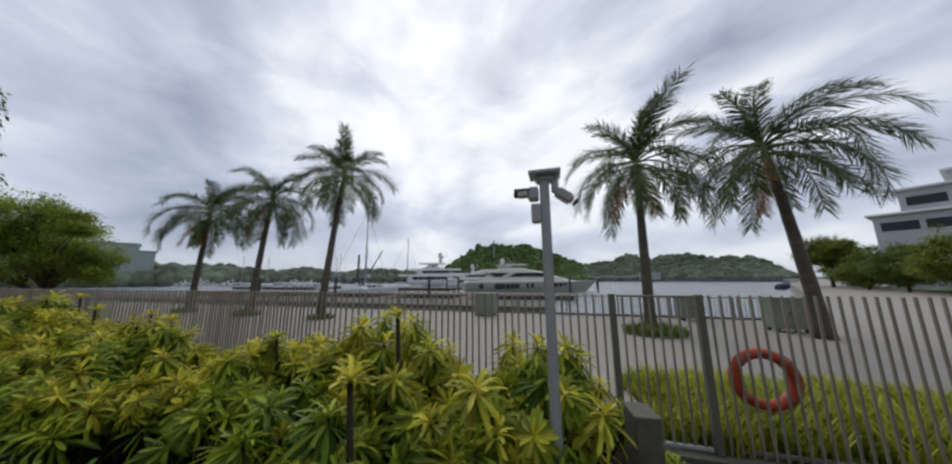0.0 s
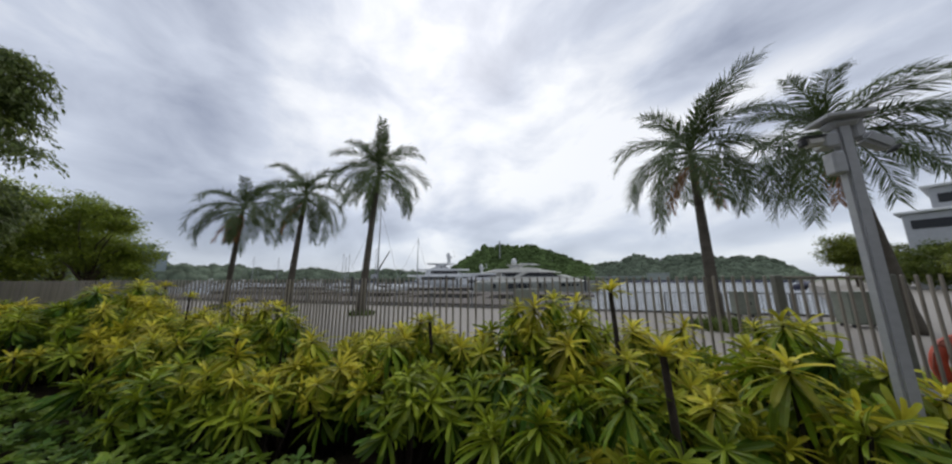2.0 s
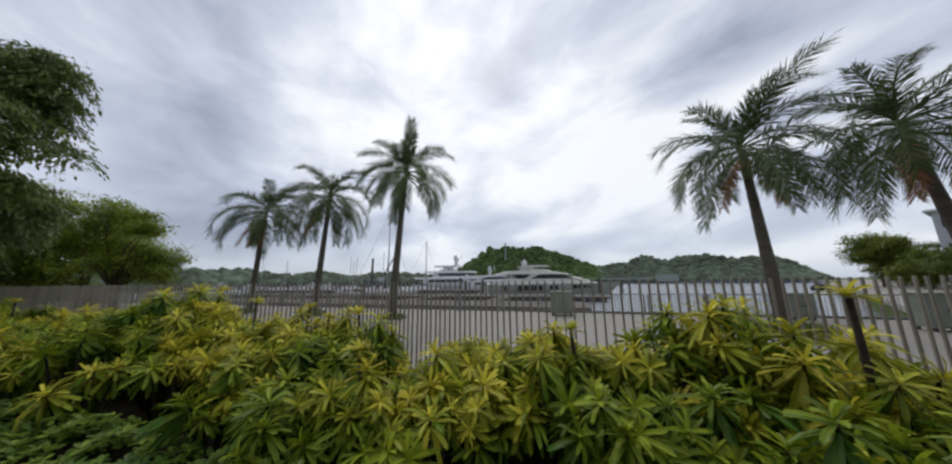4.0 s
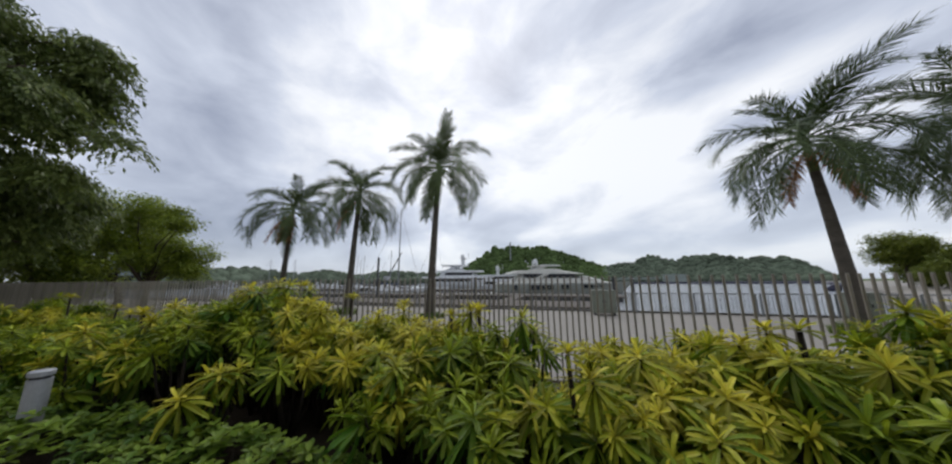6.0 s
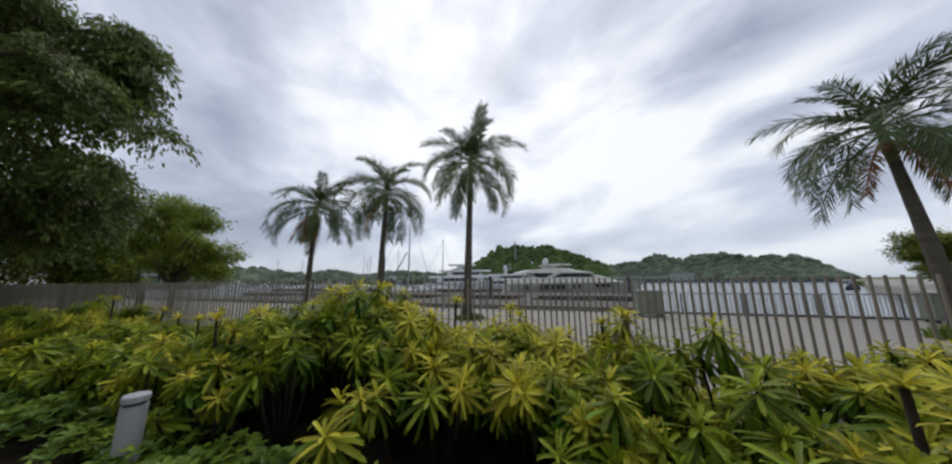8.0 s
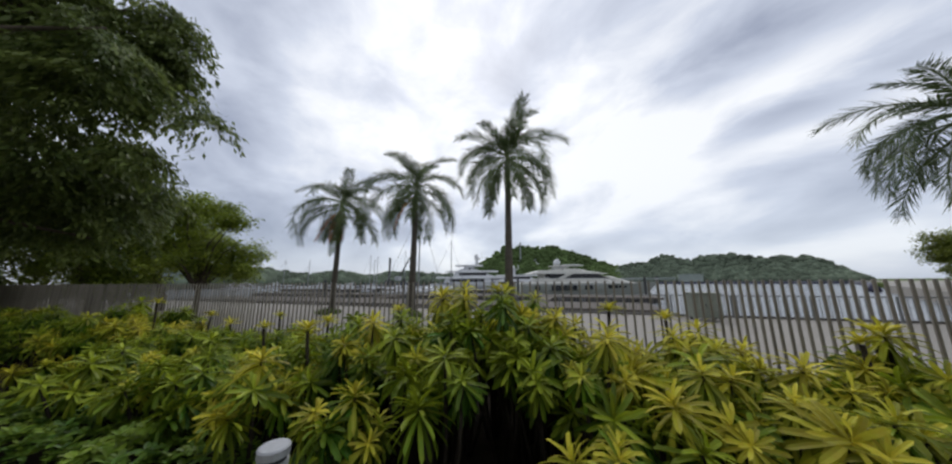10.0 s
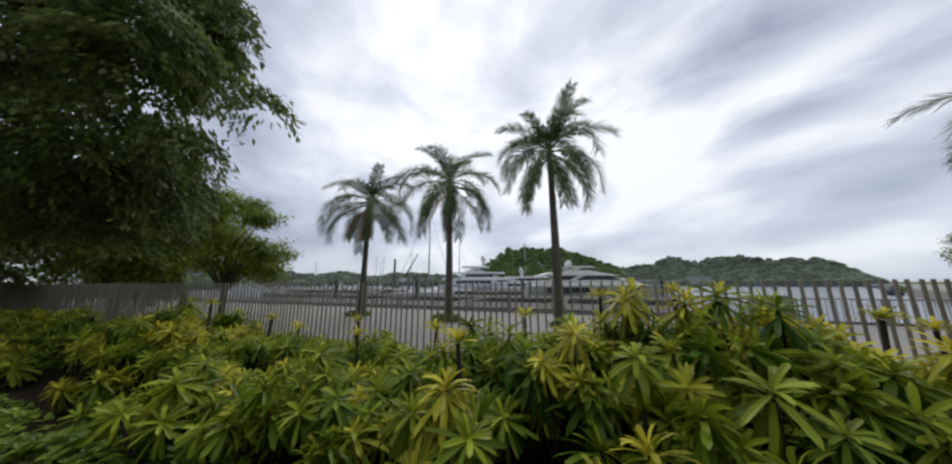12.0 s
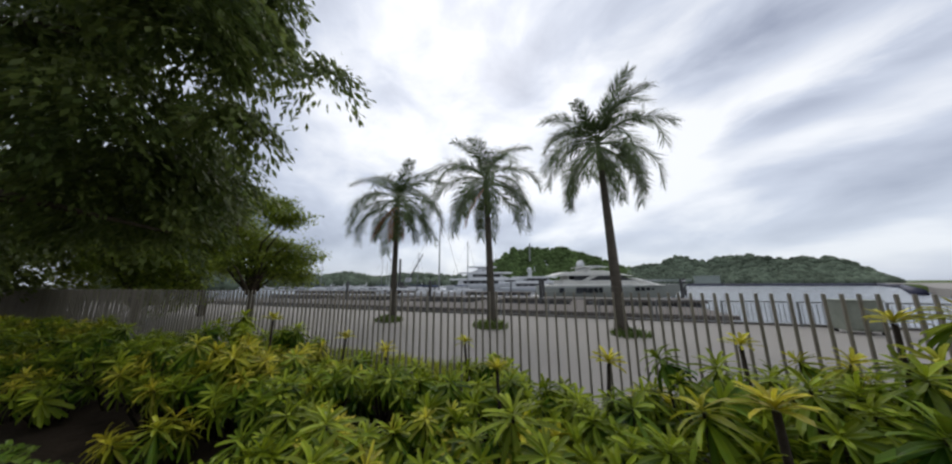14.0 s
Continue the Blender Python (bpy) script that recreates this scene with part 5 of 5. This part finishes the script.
slab("lawn_strip", [(1.02, 3.87), (13.98, 3.87), (13.98, 5.73), (1.02, 5.73)], -0.4, -0.13, M_GRASS, "strip of yellow-green grass behind the fence", "grass")
ground_cover(1.35, 13.4, 4.2, 5.5, 0.42, 0.92, "bright yellow-green grassy ground cover behind the fence", -0.14)
ground_cover(-17.0, -12.6, 4.15, 4.9, 0.48, 0.75, "low yellow-green grass strip behind the fence")

# ---------------------------------------------------------------- small things in the bed
M_ORANGE = mat("orange_lifebuoy", (0.55, 0.075, 0.03), 0.6, vary=0.3, grain=20, patch=6, tint=(0.30, 0.05, 0.025))
M_FADED = mat("faded_red_band", (0.42, 0.12, 0.08), 0.6, vary=0.25, grain=20, patch=6)
M_BAND = mat("grey_reflective_band", (0.55, 0.54, 0.52), 0.4, vary=0.1)


def torus_bm(R, r, a0=0.0, a1=2 * math.pi, seg=40, ring=12):
    bm = bmesh.new()
    full = abs(a1 - a0 - 2 * math.pi) < 1e-6
    n = seg if full else max(3, int(seg * (a1 - a0) / 6.283))
    rows = []
    for i in range(n if full else n + 1):
        a = a0 + (a1 - a0) * i / n
        rows.append([bm.verts.new(((R + r * math.cos(b)) * math.cos(a), r * math.sin(b), (R + r * math.cos(b)) * math.sin(a))) for b in (2 * math.pi * k / ring for k in range(ring))])
    for i in range(n):
        p, q = rows[i], rows[(i + 1) % len(rows)]
        for k in range(ring):
            bm.faces.new((p[k], q[k], q[(k + 1) % ring], p[(k + 1) % ring]))
    if not full:
        bm.faces.new(rows[0])
        bm.faces.new(rows[-1][::-1])
    return bm


def build_lifebuoy():
    b = thing("lifebuoy", "faded orange-red lifebuoy with dull bands hung on the fence", "lifebuoy", (2.07, FENCE_Y + 0.075, 0.63))
    part("ring", torus_bm(0.258, 0.053), M_ORANGE, b, smooth=True)
    for k in range(4):
        a = math.pi * (0.25 + 0.5 * k)
        part("band", torus_bm(0.258, 0.0550, a - 0.13, a + 0.13), M_FADED, b, "faded pinkish band", smooth=True)
        v, f = tube([(0.318 * math.cos(a + t * math.pi / 2), -0.02, 0.318 * math.sin(a + t * math.pi / 2) - 0.02 * math.sin(t * math.pi)) for t in (0, .25, .5, .75, 1)], [0.006] * 5, 6)
        add("grab_line", mesh_of("grab_line", v, f, M_FADED), b)
    part("hook", box_bm((0.03, 0.09, 0.03), (0, -0.03, 0.262), 0.004), M_DARK, b)


build_lifebuoy()


def build_cctv_pole():
    p = thing("camera_pole", "slim grey metal pole with security cameras under a top plate", "camera pole", (-0.04, 1.85, 0.02))
    part("pole", box_bm((0.064, 0.064, 2.36), (0, 0, 1.18), 0.012, 2), M_POLE, p)
    part("base_plate", box_bm((0.2, 0.2, 0.02), (0, 0, 0.01), 0.004), M_POLE, p)
    part("top_plate", box_bm((0.21, 0.17, 0.025), (0.005, 0, 2.385), 0.005), M_POLE, p)
    part("gusset", box_bm((0.13, 0.10, 0.05), (0.0, 0, 2.35), 0.02), M_POLE, p)
    part("mounting_box", box_bm((0.07, 0.09, 0.09), (-0.075, 0, 2.25), 0.01), M_POLE, p)
    c1 = part("camera", box_bm((0.09, 0.055, 0.05), (-0.145, -0.02, 2.25), 0.012, 2), M_BAND, p, "small pale bullet camera with a dark lens")
    part("lens", box_bm((0.03, 0.045, 0.04), (-0.193, -0.02, 2.25), 0.008), M_DARK, c1)
    part("sun_shield", box_bm((0.11, 0.065, 0.008), (-0.15, -0.02, 2.28), 0.003), M_DARK, c1)
    part("junction_box", box_bm((0.06, 0.07, 0.13), (-0.062, -0.01, 2.11), 0.008), M_POLE, p, "grey junction box")
    part("arm", box_bm((0.05, 0.05, 0.12), (0.07, 0, 2.31), 0.01), M_POLE, p)
    c2 = part("camera", box_bm((0.13, 0.075, 0.07), (0, 0, 0), 0.015, 2), M_POLE, p, "grey camera tilted down", m=pose(0.125, -0.01, 2.22, 0, 38, 0))
    part("lens", box_bm((0.02, 0.055, 0.05), (0.085, 0, 0), 0.008), M_DARK, c2)


build_cctv_pole()


def build_bollard(x, y, h):
    b = thing("bollard_light", "short grey cylindrical bollard light with a flat cap", "bollard light", (x, y, 0.0), 0, "bollard lights")
    part("column", lathe_bm([(0.072, 0.0), (0.072, h - 0.07)], 20), M_POLE, b, smooth=False)
    part("lamp_band", lathe_bm([(0.062, h - 0.07), (0.062, h - 0.045)], 20), M_DARK, b, "dark slot under the cap")
    part("cap", lathe_bm([(0.075, h - 0.045), (0.077, h - 0.008), (0.069, h)], 20), M_POLE, b)


build_bollard(-1.42, 1.12, 0.72)
build_bollard(-9.2, 0.92, 0.66)
bp = thing("bed_post", "squat olive-grey concrete block at the end of the planting bed", "post", (0.55, 2.42, 0.0), 6)
part("shaft", box_bm((0.17, 0.24, 0.72), (0, 0, 0.36), 0.008), M_STONE, bp)
part("cap", box_bm((0.176, 0.246, 0.03), (0, 0, 0.735), 0.006), M_STONE, bp, "smooth worn top")


def leafy_mesh(seed, rad, h, leaves, size):
    """A low mound of rounded leaves in small whorls."""
    rg = random.Random(seed)
    verts, faces, ages = [], [], []
    for w in range(leaves // 7):
        a, r = rg.uniform(0, 6.283), rg.random() ** 0.5
        c = Vector((rad * r * math.cos(a), rad * r * math.sin(a), h * (1.0 - 0.45 * r * r) * rg.uniform(0.55, 1.0)))
        tone = rg.random()
        for k in range(7):
            az = k * 0.9 + rg.uniform(-0.3, 0.3)
            el = rg.uniform(-0.3, 0.7)
            d = Vector((math.cos(az) * math.cos(el), math.sin(az) * math.cos(el), math.sin(el)))
            s = d.cross(Vector((0, 0, 1))).normalized()
            ln = size * rg.uniform(0.7, 1.2)
            up = s.cross(d) * ln * 0.06
            b = len(verts)
            verts += [c, c + d * ln * 0.35 + s * ln * 0.20 + up, c + d * ln * 0.75 + s * ln * 0.24 + up, c + d * ln, c + d * ln * 0.75 - s * ln * 0.24 + up, c + d * ln * 0.35 - s * ln * 0.20 + up, c + d * ln * 0.55]
            faces += [(b, b + 1, b + 2, b + 6), (b + 6, b + 2, b + 3), (b + 6, b + 3, b + 4), (b, b + 6, b + 4, b + 5)]
            ages += [tone] * 7
    return mesh_of("leaves", verts, faces, M_LUSH, ages=ages)


def build_low_bushes():
    rg = random.Random(91)
    kinds = [leafy_mesh(500 + i, 0.24, 0.34, 210, 0.075) for i in range(5)]
    x = -3.3
    while x > -16.5:
        for y in (0.88, 1.22) if x > -13.2 else (0.88,):
            b = thing("low_bush", "low bush of small rounded bright green leaves", "bush", (x + rg.uniform(-0.1, 0.1), y + rg.uniform(-0.08, 0.08), 0.02), rg.uniform(0, 360), "low bushes along the bed")
            v, f = tube([(0, 0, -0.02), (0.01, 0, 0.2)], [0.02, 0.012], 6)
            add("stem", mesh_of("stem", v, f, M_STEM), b)
            add("leaves", kinds[rg.randrange(5)], b, m=Matrix.Scale(rg.uniform(0.8, 1.15), 4))
        x -= 0.40


build_low_bushes()


# ---------------------------------------------------------------- far uprights
def build_crane():
    cr = thing("dock_crane", "dark dockside crane with a raised jib on the far shore", "crane", (-140.0, 171.0, -0.5))
    part("base", box_bm((5, 5, 3), (0, 0, 1.5), 0.2), M_PILE, cr)
    part("tower", box_bm((1.2, 1.2, 18), (0, 0, 11), 0.1), M_PILE, cr)
    v, f = tube([(5, 4, 4), (14, 9, 24)], [0.6, 0.35], 6)
    add("jib", mesh_of("jib", v, f, M_PILE), cr)
    part("cab", box_bm((4, 3, 3), (5, 4, 4.4), 0.2), M_GREYW, cr)


slab("crane_quay", [(-165, 160), (-118, 150), (-110, 178), (-160, 195)], -3.0, -0.5, M_BANK, "stone quay under the far crane", "ground")
build_crane()
rm = thing("radio_mast", "slender radio mast above the wooded island", "mast", (-67.5, 311.6, 6.0))
part("shaft", lathe_bm([(0.9, 0), (0.6, 26), (0.4, 40.5)], 8), M_MAST, rm)
part("antenna", box_bm((1.6, 1.6, 3.0), (0, 0, 37.5), 0.1), M_MAST, rm)
mp_ = thing("mooring_post", "tall dark mooring post beside the moored yacht", "mooring post", (10.6, 78.5, W))
part("shaft", lathe_bm([(0.32, -1.0), (0.32, 3.7), (0.2, 3.95)], 10), M_PILE, mp_)
part("collar", lathe_bm([(0.36, 3.2), (0.36, 3.45)], 10), M_BAND, mp_)
